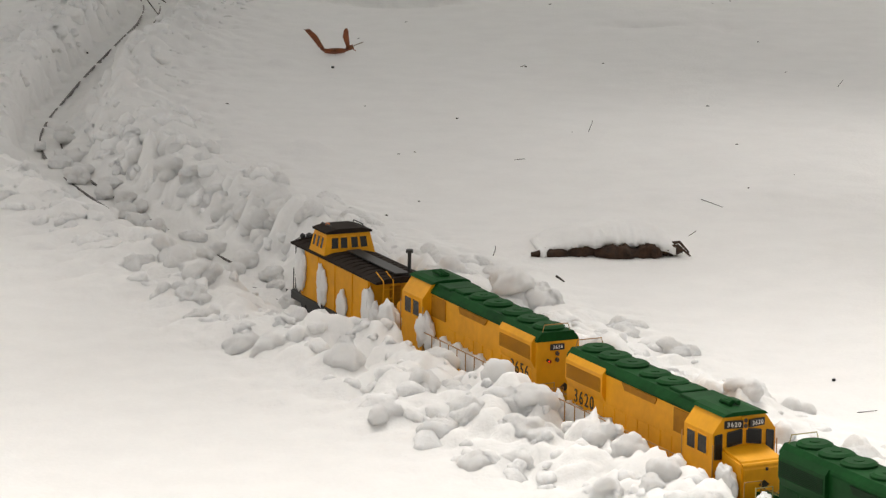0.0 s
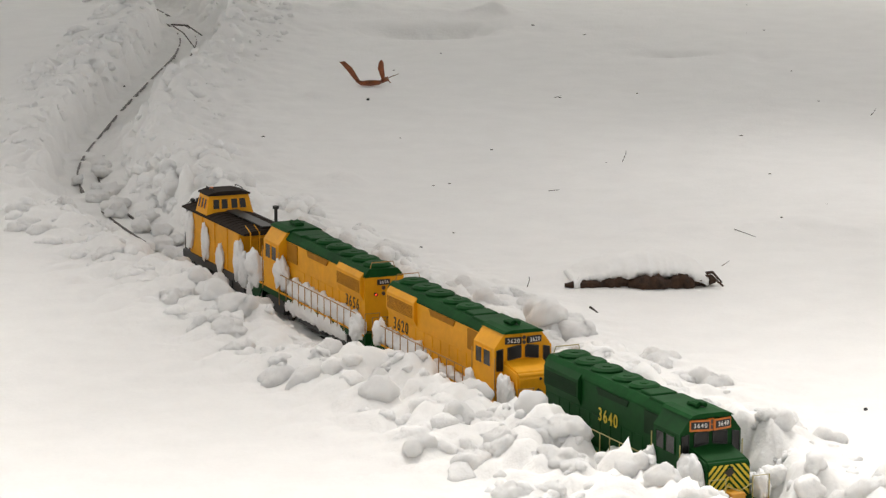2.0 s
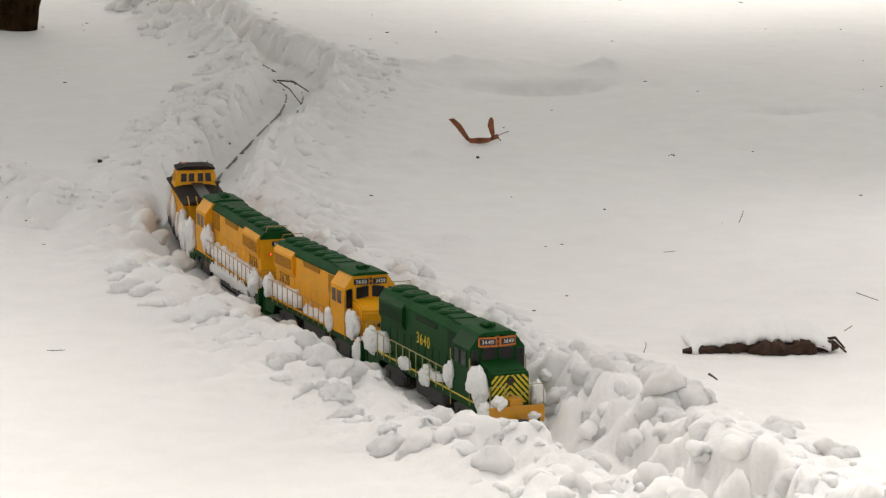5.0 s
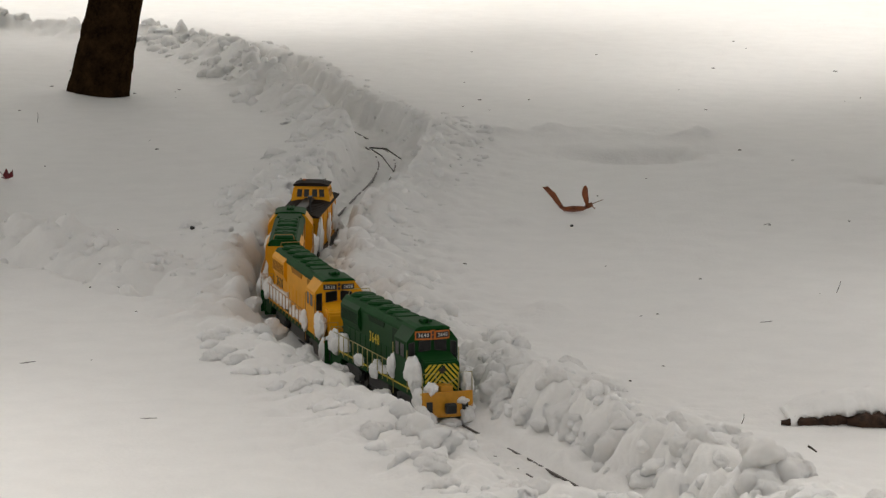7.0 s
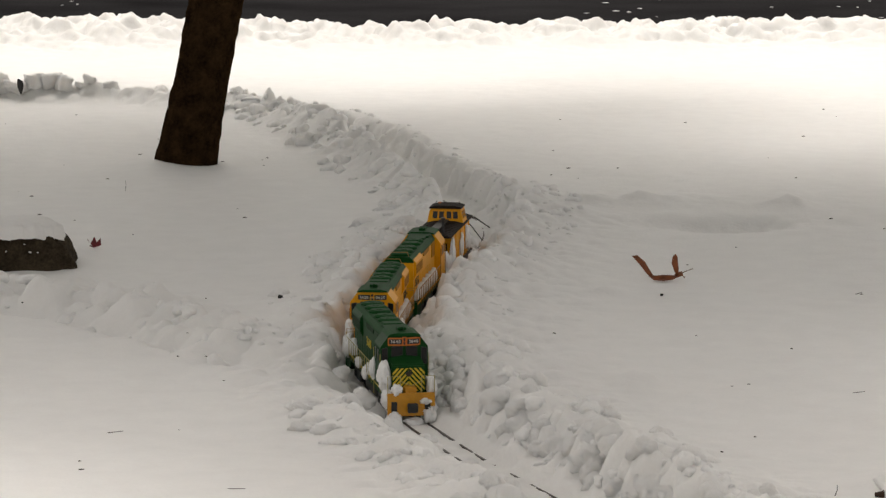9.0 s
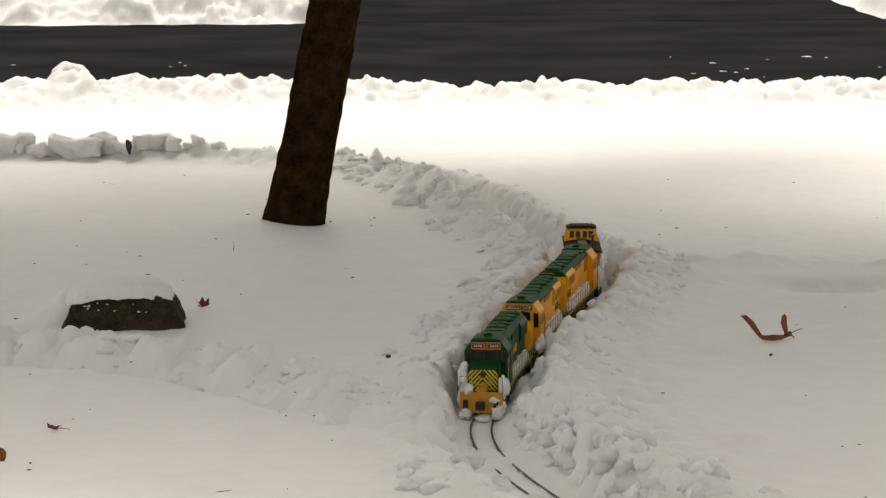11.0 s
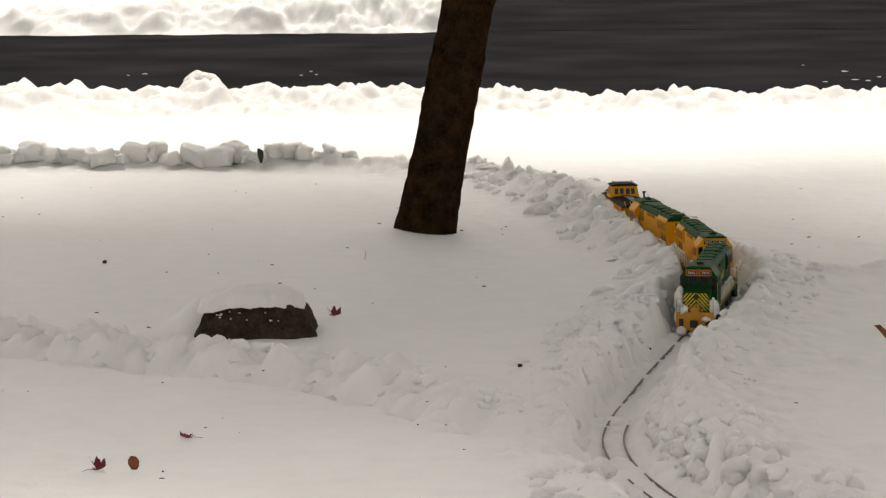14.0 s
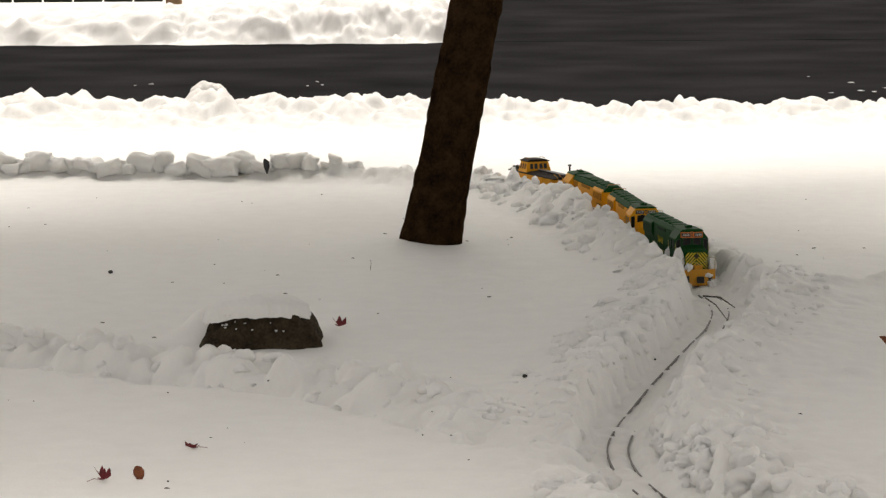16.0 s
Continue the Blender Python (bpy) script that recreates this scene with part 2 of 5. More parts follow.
def vnoise(x, y, k=0):
    i, j = np.floor(x), np.floor(y)
    u, v = x - i, y - j
    u, v = u * u * (3 - 2 * u), v * v * (3 - 2 * v)
    a, b, c, d = hash2(i, j, k), hash2(i + 1, j, k), hash2(i, j + 1, k), hash2(i + 1, j + 1, k)
    return (a * (1 - u) + b * u) * (1 - v) + (c * (1 - u) + d * u) * v - 0.5


def fbm(x, y, k=0, n=4):
    return sum(vnoise(x * 2 ** o, y * 2 ** o, k + o) / 2 ** o for o in range(n))


def domes(x, y, k=0, lo=0.3):
    """Heaped round clods: the highest of the scattered domes over each spot, 0 to 1."""
    best = np.zeros_like(x)
    i, j = np.floor(x), np.floor(y)
    for a in (-1, 0, 1):
        for b in (-1, 0, 1):
            ci, cj = i + a, j + b
            px, py = ci + hash2(ci, cj, k), cj + hash2(ci, cj, k + 1)
            r = 0.45 + 0.5 * hash2(ci, cj, k + 2)
            d2 = ((x - px) ** 2 + (y - py) ** 2) / r ** 2
            h = np.sqrt(np.clip(1 - d2, 0, 1)) * (lo + (1 - lo) * hash2(ci, cj, k + 3)) * r / 0.95
            best = np.maximum(best, h)
    return best


def near_line(x, y, line, reach):
    """Signed distance (left of the line is positive) and index of the nearest line point, for points within reach."""
    dist, idx = np.full(x.shape, 9.0), np.zeros(x.shape, int)
    lx, ly = line[::2, 0], line[::2, 1]
    sel = np.where((x > lx.min() - reach) & (x < lx.max() + reach) & (y > ly.min() - reach) & (y < ly.max() + reach))[0]
    for s in range(0, len(sel), 20000):
        q = sel[s:s + 20000]
        d2 = (x[q, None] - lx[None]) ** 2 + (y[q, None] - ly[None]) ** 2
        n = d2.argmin(1)
        m = np.clip(n, 1, len(lx) - 2)
        tx, ty = lx[m + 1] - lx[m - 1], ly[m + 1] - ly[m - 1]
        sign = np.sign(tx * (y[q] - ly[n]) - ty * (x[q] - lx[n]))
        dist[q], idx[q] = np.sqrt(d2[np.arange(len(q)), n]) * np.where(sign == 0, 1, sign), n * 2
    return dist, idx


def step(a, b, v):
    t = np.clip((v - a) / (b - a), 0, 1)
    return t * t * (3 - 2 * t)


def snow_height(x, y):
    """Height of the snow at arrays x, y."""
    base = land(y)
    z = base + 0.010 * fbm(x * 1.3, y * 1.0, 3, 3) + 0.004 * fbm(x * 7, y * 5, 9, 3)
    # heaped snow beside the old cutting that branches away
    d, i = near_line(x, y, SIDE, 0.5)
    fade = step(-2.8, -1.6, x) * (1 - 0.8 * step(-0.12, 0.10, x))
    heap = np.exp(-((np.abs(d + 0.02) / 0.17) ** 2)) * fade
    z += heap * (0.012 + 0.062 * domes(x * 13 + 0.4 * fbm(x * 9, y * 9, 22, 2), y * 12, 21, 0.05) + 0.030 * domes(x * 26, y * 22, 25, 0.05) + 0.030 * fbm(x * 16, y * 16, 23, 4)) - 0.05 * np.exp(-((d - 0.13) / 0.05) ** 2) * fade * (0.6 + fbm(x * 6, y * 6, 5, 2))
    # the cutting
    d, i = near_line(x, y, TRACK, 0.8)
    s = TRACK_S[np.clip(i, 0, len(TRACK_S) - 1)]
    left = d > 0
    a = np.abs(d)
    wx, wy = x + 0.011 * fbm(x * 15, y * 15, 33, 2), y + 0.011 * fbm(x * 15, y * 15, 35, 2)
    wob = 0.014 * fbm(x * 9, y * 9, 31, 3) + 0.014 * fbm(x * 26, y * 26, 37, 2)
    near, far = 1 - step(7.1, 8.0, y), step(9.8, 11.0, y)
    mid = 1 - near - far
    edge = 0.070 - 0.010 * near + np.clip(wob, -0.006, 0.02)
    # width, height and lumpiness of the thrown-up heaps on either hand
    w = np.where(left, 0.30 * near + 0.20 * mid + 0.17 * far, 0.24 * near + 0.32 * mid + 0.15 * far) * (1 + 0.5 * vnoise(s * 1.2, left * 7.0, 41))
    h = np.where(left, -0.010 * near + 0.030 * mid + 0.012 * far - 0.028 * np.exp(-((y - 7.75) / 0.45) ** 2), 0.008 * near + 0.026 * mid + 0.0 * far) + 0.022 * vnoise(s * 1.7, left * 5.0, 45)
    amp = np.where(left, 0.084 * near + 0.040 * mid + 0.092 * far, 0.085 * near + 0.064 * mid + 0.040 * far)
    # trodden low stretch where the rails lie open
    low = step(1.75, 2.1, s) * (1 - step(3.8, 4.3, s)) * left * (1 - step(0.14, 0.24, a))
    edge = edge + 0.020 * low
    h = h - 0.016 * low + 0.016 * far * left
    amp = amp * (1 - 0.36 * low)
    out = np.clip((a - edge) / w, 0, None)
    env = np.exp(-out ** 2 * 1.5)
    lump = 0.46 * domes(wx * 9.0, wy * 9.0, 51, 0.1) + 0.62 * domes(wx * 16, wy * 16, 57, 0.1) + 0.32 * domes(wx * 31, wy * 31, 61, 0.15) + 0.16 * fbm(x * 40, y * 40, 63, 3)
    heap = env * (h + lump * amp) * np.where(a < 0.75, 1, 0)
    top = z + heap
    floor = base + RAIL_DROP - 0.0062 + 0.005 * fbm(x * 30, y * 30, 71, 3) + 0.02 * np.clip(fbm(x * 14, y * 14, 73, 3) - 0.12, 0, 1)
    slope = np.where(left, 0.035 * near + 0.060 * mid + 0.045 * far, 0.120 * near + 0.10 * mid + 0.10 * far) + 0.06 * low
    floor += 0.0035 * step(5.9, 6.5, y) * (1 - step(7.3, 7.8, y)) + 0.010 * step(8.1, 8.4, y) * (1 - step(9.6, 9.9, y)) * step(0.004, 0.02, -d) + 0.012 * np.clip(fbm(x * 5, y * 5, 72, 3) - 0.02, 0, 0.5)
    floor += np.clip(0.011 * domes(x * 24, y * 24, 65, 0.1) + 0.010 * domes(x * 55, y * 50, 67, 0.1) - 0.004, 0, 0.012) * step(-0.014, 0.012, d) * (step(2.3, 2.5, s) * (1 - step(3.2, 3.5, s)) ) + np.clip(0.013 * domes(x * 20, y * 20, 66, 0.1) + 0.012 * domes(x * 50, y * 46, 68, 0.1) - 0.0075, 0, 0.015) * step(4.5, 5.0, s)
    # snow slumped in beside the rails, below the sills
    floor += 0.020 * (1 - low) * step(0.030, 0.056, a + 0.010 * fbm(x * 20, y * 20, 69, 3)) * np.where(left, near * 0.5 + 0.2 * mid, near + 0.8 * mid)
    wall = step(edge - 0.004, edge + slope * (1 + 0.6 * fbm(x * 8, y * 8, 75, 2)), a + slope * (0.35 * fbm(x * 18, y * 18, 77, 3) + 0.30 * (domes(wx * 26, wy * 26, 79, 0.1) - 0.3)))
    z = np.where(a < 0.75, floor + (top - floor) * wall + 4 * wall * (1 - wall) * (1 - 0.6 * low) * (0.034 * fbm(x * 20, y * 20, 83, 4) + 0.060 * (domes(wx * 15, wy * 15, 85, 0.05) - 0.22) + 0.026 * (domes(wx * 34, wy * 34, 87, 0.05) - 0.22)), top)
    # marks in the open snow
    for mx, my, rx, ry, h in ((1.367, 9.809, 0.24, 0.10, -0.035), (0.884, 8.670, 0.05, 0.06, 0.02), (0.822, 7.439, 0.05, 0.07, 0.022), (1.563, 10.106, 0.06, 0.08, 0.03),
                              (1.922, 9.337, 0.10, 0.06, -0.02), (2.179, 9.255, 0.04, 0.08, -0.02), (1.645, 6.823, 0.3, 0.10, 0.012), (1.079, 10.260, 0.35, 0.12, 0.02)):
        z += h * np.exp(-((x - mx) / rx) ** 2 - ((y - my) / ry) ** 2) * (1 + 1.2 * fbm(x * 12, y * 8, 81, 3))
    # snow drifted against log, stone and trunk
    z += 0.020 * np.exp(-((x - 1.245) / 0.15) ** 4 - ((y - 6.32) / 0.10) ** 2)
    z += 0.030 * np.exp(-((x + 0.583) / 0.20) ** 4 - ((y - 9.30) / 0.16) ** 2)
    z += 0.060 * np.exp(-((x + 0.735) / 0.065) ** 2 - ((y - 9.33) / 0.09) ** 2)
    z += 0.018 * np.exp(-((x + 0.30) / 0.14) ** 2 - ((y - 11.16) / 0.25) ** 2)
    # verge, ploughed bank, street, far bank
    ridge = 15.60 + 0.30 * fbm(x * 0.7, x * 0, 91, 3)
    rise = np.exp(-((y - ridge) / 0.55) ** 2)
    rough = 0.040 * domes(x * 5, y * 5, 93, 0.1) + 0.040 * domes(x * 15, y * 13, 97, 0.05) + 0.024 * domes(x * 31, y * 27, 98, 0.05) + 0.05 * fbm(x * 9, y * 9, 99, 4)
    z += step(14.2, 15.3, y) * (1 - step(ridge + 0.1, ridge + 0.5, y)) * (rough * step(14.6, 15.3, y) + 0.01) + rise * (0.05 - 0.030 * step(-0.6, 0.6, x))
    z += 0.050 * np.exp(-((x + 1.22) / 0.095) ** 4 - ((y - 15.8) / 0.15) ** 2) * (0.6 + fbm(x * 9, y * 9, 92, 3) + 0.7 * domes(x * 22, y * 18, 94, 0.1))
    road = step(ridge + 0.15, ridge + 0.5, y)
    z = z * (1 - road) + road * -0.18
    kerb = 24.35 + 0.15 * fbm(x * 0.9, x * 0, 101, 3)
    drive = step(-0.32, -0.12, x + 0.10 * fbm(y * 1.5, y * 0, 103, 3) + 0.06 * fbm(x * 6, y * 6, 106, 3)) * (1 - step(3.7, 3.9, x + 0.1 * fbm(y, y * 0, 104, 2)))
    fb = step(kerb, kerb + 0.45, y + 0.25 * fbm(x * 5, y * 5, 102, 4)) * (1 - drive)
    bank = -0.03 + (0.03 + 0.06 * step(-2.6, -1.3, x)) * step(kerb + 0.1, kerb + 0.8, y) + 0.04 * fbm(x * 1.1, y * 0.3, 105, 3) + 0.035 * domes(x * 3.6, y * 3.2, 107, 0.1) + 0.035 * domes(x * 9, y * 8, 108, 0.1) + 0.025 * domes(x * 21, y * 19, 111, 0.1) + 0.05 * fbm(x * 9, y * 9, 109, 4)
    bank = np.where(y > 25.9, -0.05, bank)
    z = np.where(y > 20, z * (1 - fb) + fb * bank, z)
    return z


def spot(x, y, dz=0.0):
    return Vector((x, y, float(snow_height(np.array([x]), np.array([y]))[0]) + dz))


# ---- ground: one sheet of snow to the horizon ----
def grow(start, first, k, end):
    v, s = [start], first
    while abs(v[-1]) < abs(end):
        v.append(v[-1] + s)
        s *= k
    return v


def ground():
    xs = np.array(sorted(set(grow(-1.5, -0.02, 1.015, -4)[1:] + grow(-4.2, -0.3, 1.25, -600) + list(np.arange(-1.5, 2.3, 0.0095)) + grow(2.3, 0.02, 1.015, 4) + grow(4.2, 0.3, 1.25, 600))))
    ys = np.array(sorted(set(grow(3.3, -0.05, 1.3, -300)[1:] + list(np.arange(3.3, 8.6, 0.0095)) + list(np.arange(8.6, 14.2, 0.0135)) + list(np.arange(14.2, 16.7, 0.02)) + list(np.arange(16.7, 24.0, 0.4))
                             + list(np.arange(24.0, 26.2, 0.025)) + grow(26.2, 0.1, 1.25, 900))))
    X, Y = np.meshgrid(xs, ys)
    x, y = X.ravel(), Y.ravel()
    z = snow_height(x, y)
    nx, ny = len(xs), len(ys)
    me = bpy.data.meshes.new("ground")
    me.vertices.add(nx * ny)
    me.vertices.foreach_set("co", np.stack([x, y, z], 1).astype(np.float32).ravel())
    a = (np.arange(ny - 1)[:, None] * nx + np.arange(nx - 1)[None]).ravel()
    quads = np.stack([a, a + 1, a + nx + 1, a + nx], 1).astype(np.int32)
    me.loops.add(quads.size)
    me.loops.foreach_set("vertex_index", quads.ravel())
    me.polygons.add(len(quads))
    me.polygons.foreach_set("loop_start", np.arange(0, quads.size, 4, dtype=np.int32))
    me.polygons.foreach_set("use_smooth", np.ones(len(quads), bool))
    me.update(calc_edges=True)
    me.materials.append(SNOW)
    tagged(new("ground", me), "white trampled snow cover with ploughed trench", "snow", kind="structure")


ground()


# ---- street ----
def street():
    bm = B()
    n = 60
    for a, b, c, d, z in ((-60, 60, 15.7, 24.6, -0.16),):
        rows = []
        for j in range(25):
            y = c + (d - c) * j / 24
            rows.append([bm.verts.new((a + (b - a) * i / n, y, z + 0.05 * math.sin(math.pi * j / 24))) for i in range(n + 1)])
        for r0, r1 in zip(rows, rows[1:]):
            for i in range(n):
                bm.faces.new((r0[i], r0[i + 1], r1[i + 1], r1[i]))
    road = part("road", bm, ASPHALT, smooth=True)
    tagged(road, "dark wet asphalt street cleared of snow", "road", kind="structure")
    bm = B()
    box(bm, -0.6, 4.1, 24.604, 60, -0.30, -0.158)
    tagged(part("driveway", bm, ASPHALT), "dark wet asphalt driveway off the street", "driveway", kind="structure")


street()


# ---- track ----
def sweep(name, outline, s0, s1, side, dz, mat, parent, ds=0.02):
    bm = B()
    rings = []
    for s in np.arange(s0, s1, ds):
        p, q = on_track(s), on_track(s + 0.01)
        t = (q - p).normalized()
        n = Vector((-t.y, t.x, 0)).normalized()
        rings.append([bm.verts.new(p + n * (side + u) + Vector((0, 0, v + dz))) for u, v in outline])
    k = len(outline)
    for a, b in zip(rings, rings[1:]):
        for i in range(k):
            bm.faces.new((a[i], b[i], b[(i + 1) % k], a[(i + 1) % k]))
    bmesh.ops.recalc_face_normals(bm, faces=bm.faces)
    return part(name, bm, mat, parent)


track = tagged(new("railway_track"), "garden railway track with dark weathered rails in snow", "railway track")
RAIL_SHAPE = [(-0.0035, -0.0085), (0.0035, -0.0085), (0.0012, -0.006), (0.0012, -0.0025), (0.0020, -0.002), (0.0020, 0.0), (-0.0020, 0.0), (-0.0020, -0.002), (-0.0012, -0.0025), (-0.0012, -0.006)]
for rail_side in (-0.0235, 0.0235):
    sweep("rail", RAIL_SHAPE, -2.0, 12.5, rail_side, 0.0, STEEL, track)


def ties():
    bm = B()
    box(bm, -0.0055, 0.0055, -0.043, 0.043, -0.018, -0.0085, 0.001)
    me = mesh_from(bm, "tie", TIE)
    for k in range(280):
        s = 0.4 + k * 0.033
        p, q = on_track(s), on_track(s + 0.01)
        ob = new("tie", me)
        ob.parent = track
        ob.matrix_basis = Matrix.Translation(p) @ Matrix.Rotation(math.atan2(q.y - p.y, q.x - p.x), 4, "Z")


# ---- locomotives: x forward, z up from the rail, about one to twenty-nine ----
def truck(parent, x):
    t = part("truck", B(), BLACK, parent)
    bm = B()
    for y in (-0.037, 0.037):
        prism(bm, [(x - 0.055, 0.030), (x - 0.045, 0.014), (x - 0.020, 0.010), (x + 0.020, 0.010), (x + 0.045, 0.014), (x + 0.055, 0.030), (x + 0.03, 0.036), (x - 0.03, 0.036)], "Y", y - 0.004, y + 0.004)
        for k in (-0.036, 0.036):
            box(bm, x + k - 0.009, x + k + 0.009, y - 0.006, y + 0.006, 0.012, 0.026, 0.001)
    box(bm, x - 0.018, x + 0.018, -0.034, 0.034, 0.016, 0.034)
    bm.to_mesh(t.data)
    bm.free()
    for k in (-0.036, 0.036):
        w = B()
        for y in (-0.0245, 0.0245):
            disc(w, x + k, 0.0155, y - 0.003, y + 0.003, 0.0155, 20, "Y")
        disc(w, x + k, 0.0155, -0.03, 0.03, 0.003, 8, "Y")
        part("wheelset", w, STEEL, t)
    return t


def handrail(parent, side, x0, x1, mat, n=9):
    bm = B()
    y = side * 0.0515
    z0, z1 = 0.053, 0.083
    tube(bm, [(x0, y, z0 + 0.006), (x0, y, z1), (x1, y, z1), (x1, y, z0 + 0.006)], 0.0009, 5)
    for k in range(1, n):
        x = x0 + (x1 - x0) * k / n
        tube(bm, [(x, y, z0 - 0.008), (x, y, z1)], 0.0009, 5)
    part("handrail", bm, mat, parent, smooth=True)


def window(parent, name, pts, thick, mat=None, frame_mat=None):
    """A pane proud of the wall. pts: four corners; thick: offset vector."""
    t = Vector(thick)
    bm = B()
    a = [bm.verts.new(Vector(p) - t * 0.5) for p in pts]
    b = [bm.verts.new(Vector(p) + t) for p in pts]
    for i in range(4):
        bm.faces.new((a[i], a[(i + 1) % 4], b[(i + 1) % 4], b[i]))
    bm.faces.new(b)
    bm.faces.new(a[::-1])
    bmesh.ops.recalc_face_normals(bm, faces=bm.faces)
    pane = part(name, bm, mat or GLASS, parent)
    if frame_mat:
        bm = B()
        loop = [Vector(p) + t * 0.8 for p in pts]
        for i in range(4):
            tube(bm, [loop[i], loop[(i + 1) % 4]], 0.0010, 4)
        part("window_frame", bm, frame_mat, pane)
    return pane


def locomotive(number, body, grille, sill, rail_mat, pilot_mat, letter_mat, front_style, label, seed):
    loco = tagged(new("locomotive"), label, "locomotive", group="coupled locomotives")
    loco.scale = (1, 1, 1.10)
    # underframe
    bm = B()
    box(bm, -0.290, 0.290, -0.047, 0.047, 0.043, 0.053, 0.001)
    part("walkway_deck", bm, sill, loco)
    for sgn in (-1, 1):
        bm = B()
        prism(bm, [(-0.285, 0.052), (-0.285, 0.022), (-0.238, 0.022), (-0.225, 0.040), (0.225, 0.040), (0.238, 0.022), (0.285, 0.022), (0.285, 0.052)], "Y", sgn * 0.0475 - 0.0015, sgn * 0.0475 + 0.0015)
        part("side_sill", bm, sill, loco)
        bm = B()
        box(bm, -0.286, 0.286, sgn * 0.0495 - 0.0006, sgn * 0.0495 + 0.0006, 0.0505, 0.0535)
        part("sill_stripe", bm, STRIPE if front_style == "chevron" else YELLOW, loco)
    bm = B()
    box(bm, -0.075, 0.065, -0.040, 0.040, 0.010, 0.041, 0.008)
    part("fuel_tank", bm, BLACK, loco)
    truck(loco, -0.165)
    truck(loco, 0.165)
    # pilots with steps and couplers
    for sgn in (-1, 1):
        bm = B()
        x = sgn * 0.2915
        box(bm, x - 0.003, x + 0.003, -0.050, 0.050, 0.012, 0.056, 0.0015)
        pil = part("pilot_plate", bm, pilot_mat if sgn > 0 else sill, loco)
        for y in (-0.036, 0.034):
            bm = B()
            box(bm, x + sgn * 0.003 - 0.001, x + sgn * 0.003 + 0.001, y - 0.006, y + 0.006, 0.018, 0.040)
            part("step_opening", bm, BLACK, pil)
        bm = B()
        box(bm, min(x, x + sgn * 0.026), max(x, x + sgn * 0.026), -0.006, 0.006, 0.024, 0.036, 0.002)
        box(bm, x + sgn * 0.020 - 0.006, x + sgn * 0.020 + 0.006, -0.011, 0.011, 0.021, 0.039, 0.003)
        part("coupler", bm, BLACK, loco)
        bm = B()
        for y in (-0.049, 0.049):
            tube(bm, [(x, y, 0.05), (x, y, 0.088), (x, y * 0.45, 0.088), (x, y * 0.45, 0.05)], 0.0010, 5)
        tube(bm, [(x, -0.02, 0.078), (x + sgn * 0.002, 0, 0.070), (x, 0.02, 0.078)], 0.0008, 5)
        part("end_railing", bm, rail_mat, loco, smooth=True)
    # long hood with bevelled roof edge
    w, zt = 0.0345, 0.150
    bm = B()
    prism(bm, [(-w, 0.052), (w, 0.052), (w, zt - 0.007), (w - 0.007, zt), (-w + 0.007, zt), (-w, zt - 0.007)], "X", -0.256, 0.126)
    hood = part("long_hood", bm, body, loco)
    bm = B()
    prism(bm, [(-w + 0.0005, zt - 0.0055), (-w - 0.0012, zt - 0.0085), (-w - 0.0012, zt - 0.011), (w + 0.0012, zt - 0.011), (w + 0.0012, zt - 0.0085), (w - 0.0005, zt - 0.0055), (w - 0.0075, zt + 0.002), (-w + 0.0075, zt + 0.002)], "X", -0.2575, 0.134)
    roof = part("hood_roof", bm, ROOFGREEN, loco)
    # flared radiator at the far end and blower housing behind the cab
    for sgn in (-1, 1):
        bm = B()
        prism(bm, [(sgn * w, 0.100), (sgn * (w + 0.0065), 0.112), (sgn * (w + 0.0065), zt - 0.012), (sgn * w, zt - 0.004)], "X", -0.250, -0.135)
        part("radiator_flare", bm, body, hood)
        bm = B()
        for k in range(9):
            z = 0.1135 + k * 0.0022
            box(bm, -0.246, -0.140, sgn * (w + 0.0066) - 0.0006, sgn * (w + 0.0066) + 0.0006, z, z + 0.0014)
        part("radiator_grille", bm, grille, hood)
        bm = B()
        box(bm, 0.070, 0.122, sgn * (w + 0.0006) - 0.001, sgn * (w + 0.0006) + 0.001, 0.106, zt - 0.013)
        part("intake_grille", bm, grille, hood)
        bm = B()
        prism(bm, [(-0.085, zt - 0.012), (0.020, zt - 0.012), (0.014, zt - 0.021), (-0.076, zt - 0.021)], "Y", sgn * w - 0.0015, sgn * w + 0.0022)
        part("brake_grille", bm, grille, hood)
        for k in range(9):
            bm = B()
            x = -0.238 + k * 0.034
            box(bm, x, x + 0.031, sgn * (w + 0.0003) - 0.0007, sgn * (w + 0.0003) + 0.0007, 0.058, 0.098, 0.0005)
            part("hood_door", bm, body, hood)
    # rear end of the hood: lamp pair, boards
    bm = B()
    box(bm, -0.2585, -0.2560, -0.012, 0.012, 0.126, 0.135, 0.0008)
    part("rear_number_board", bm, BLACK, hood)
    lettering("board_number", number, 0.007, WHITE, hood, pose(-0.2590, 0, 0.1305, 90, 0, -90))
    for k in (0.112, 0.121):
        bm = B()
        disc(bm, 0, k, -0.2585, -0.256, 0.0032, 12, "X")
        part("headlight", bm, STEEL, hood)
    bm = B()
    prism(bm, [(-0.014, 0.066), (-0.006, 0.072), (-0.014, 0.078), (-0.022, 0.072)], "X", -0.2585, -0.2558)
    part("rear_emblem", bm, LETTER, hood, "black diamond emblem")
    bm = B()
    disc(bm, 0.016, 0.112, -0.2592, -0.256, 0.0019, 10, "X")
    part("marker_lamp", bm, REDLAMP if number == "3656" else BLACK, hood)
    # added tube that blocks the marker's glow from the side
    bm = B()
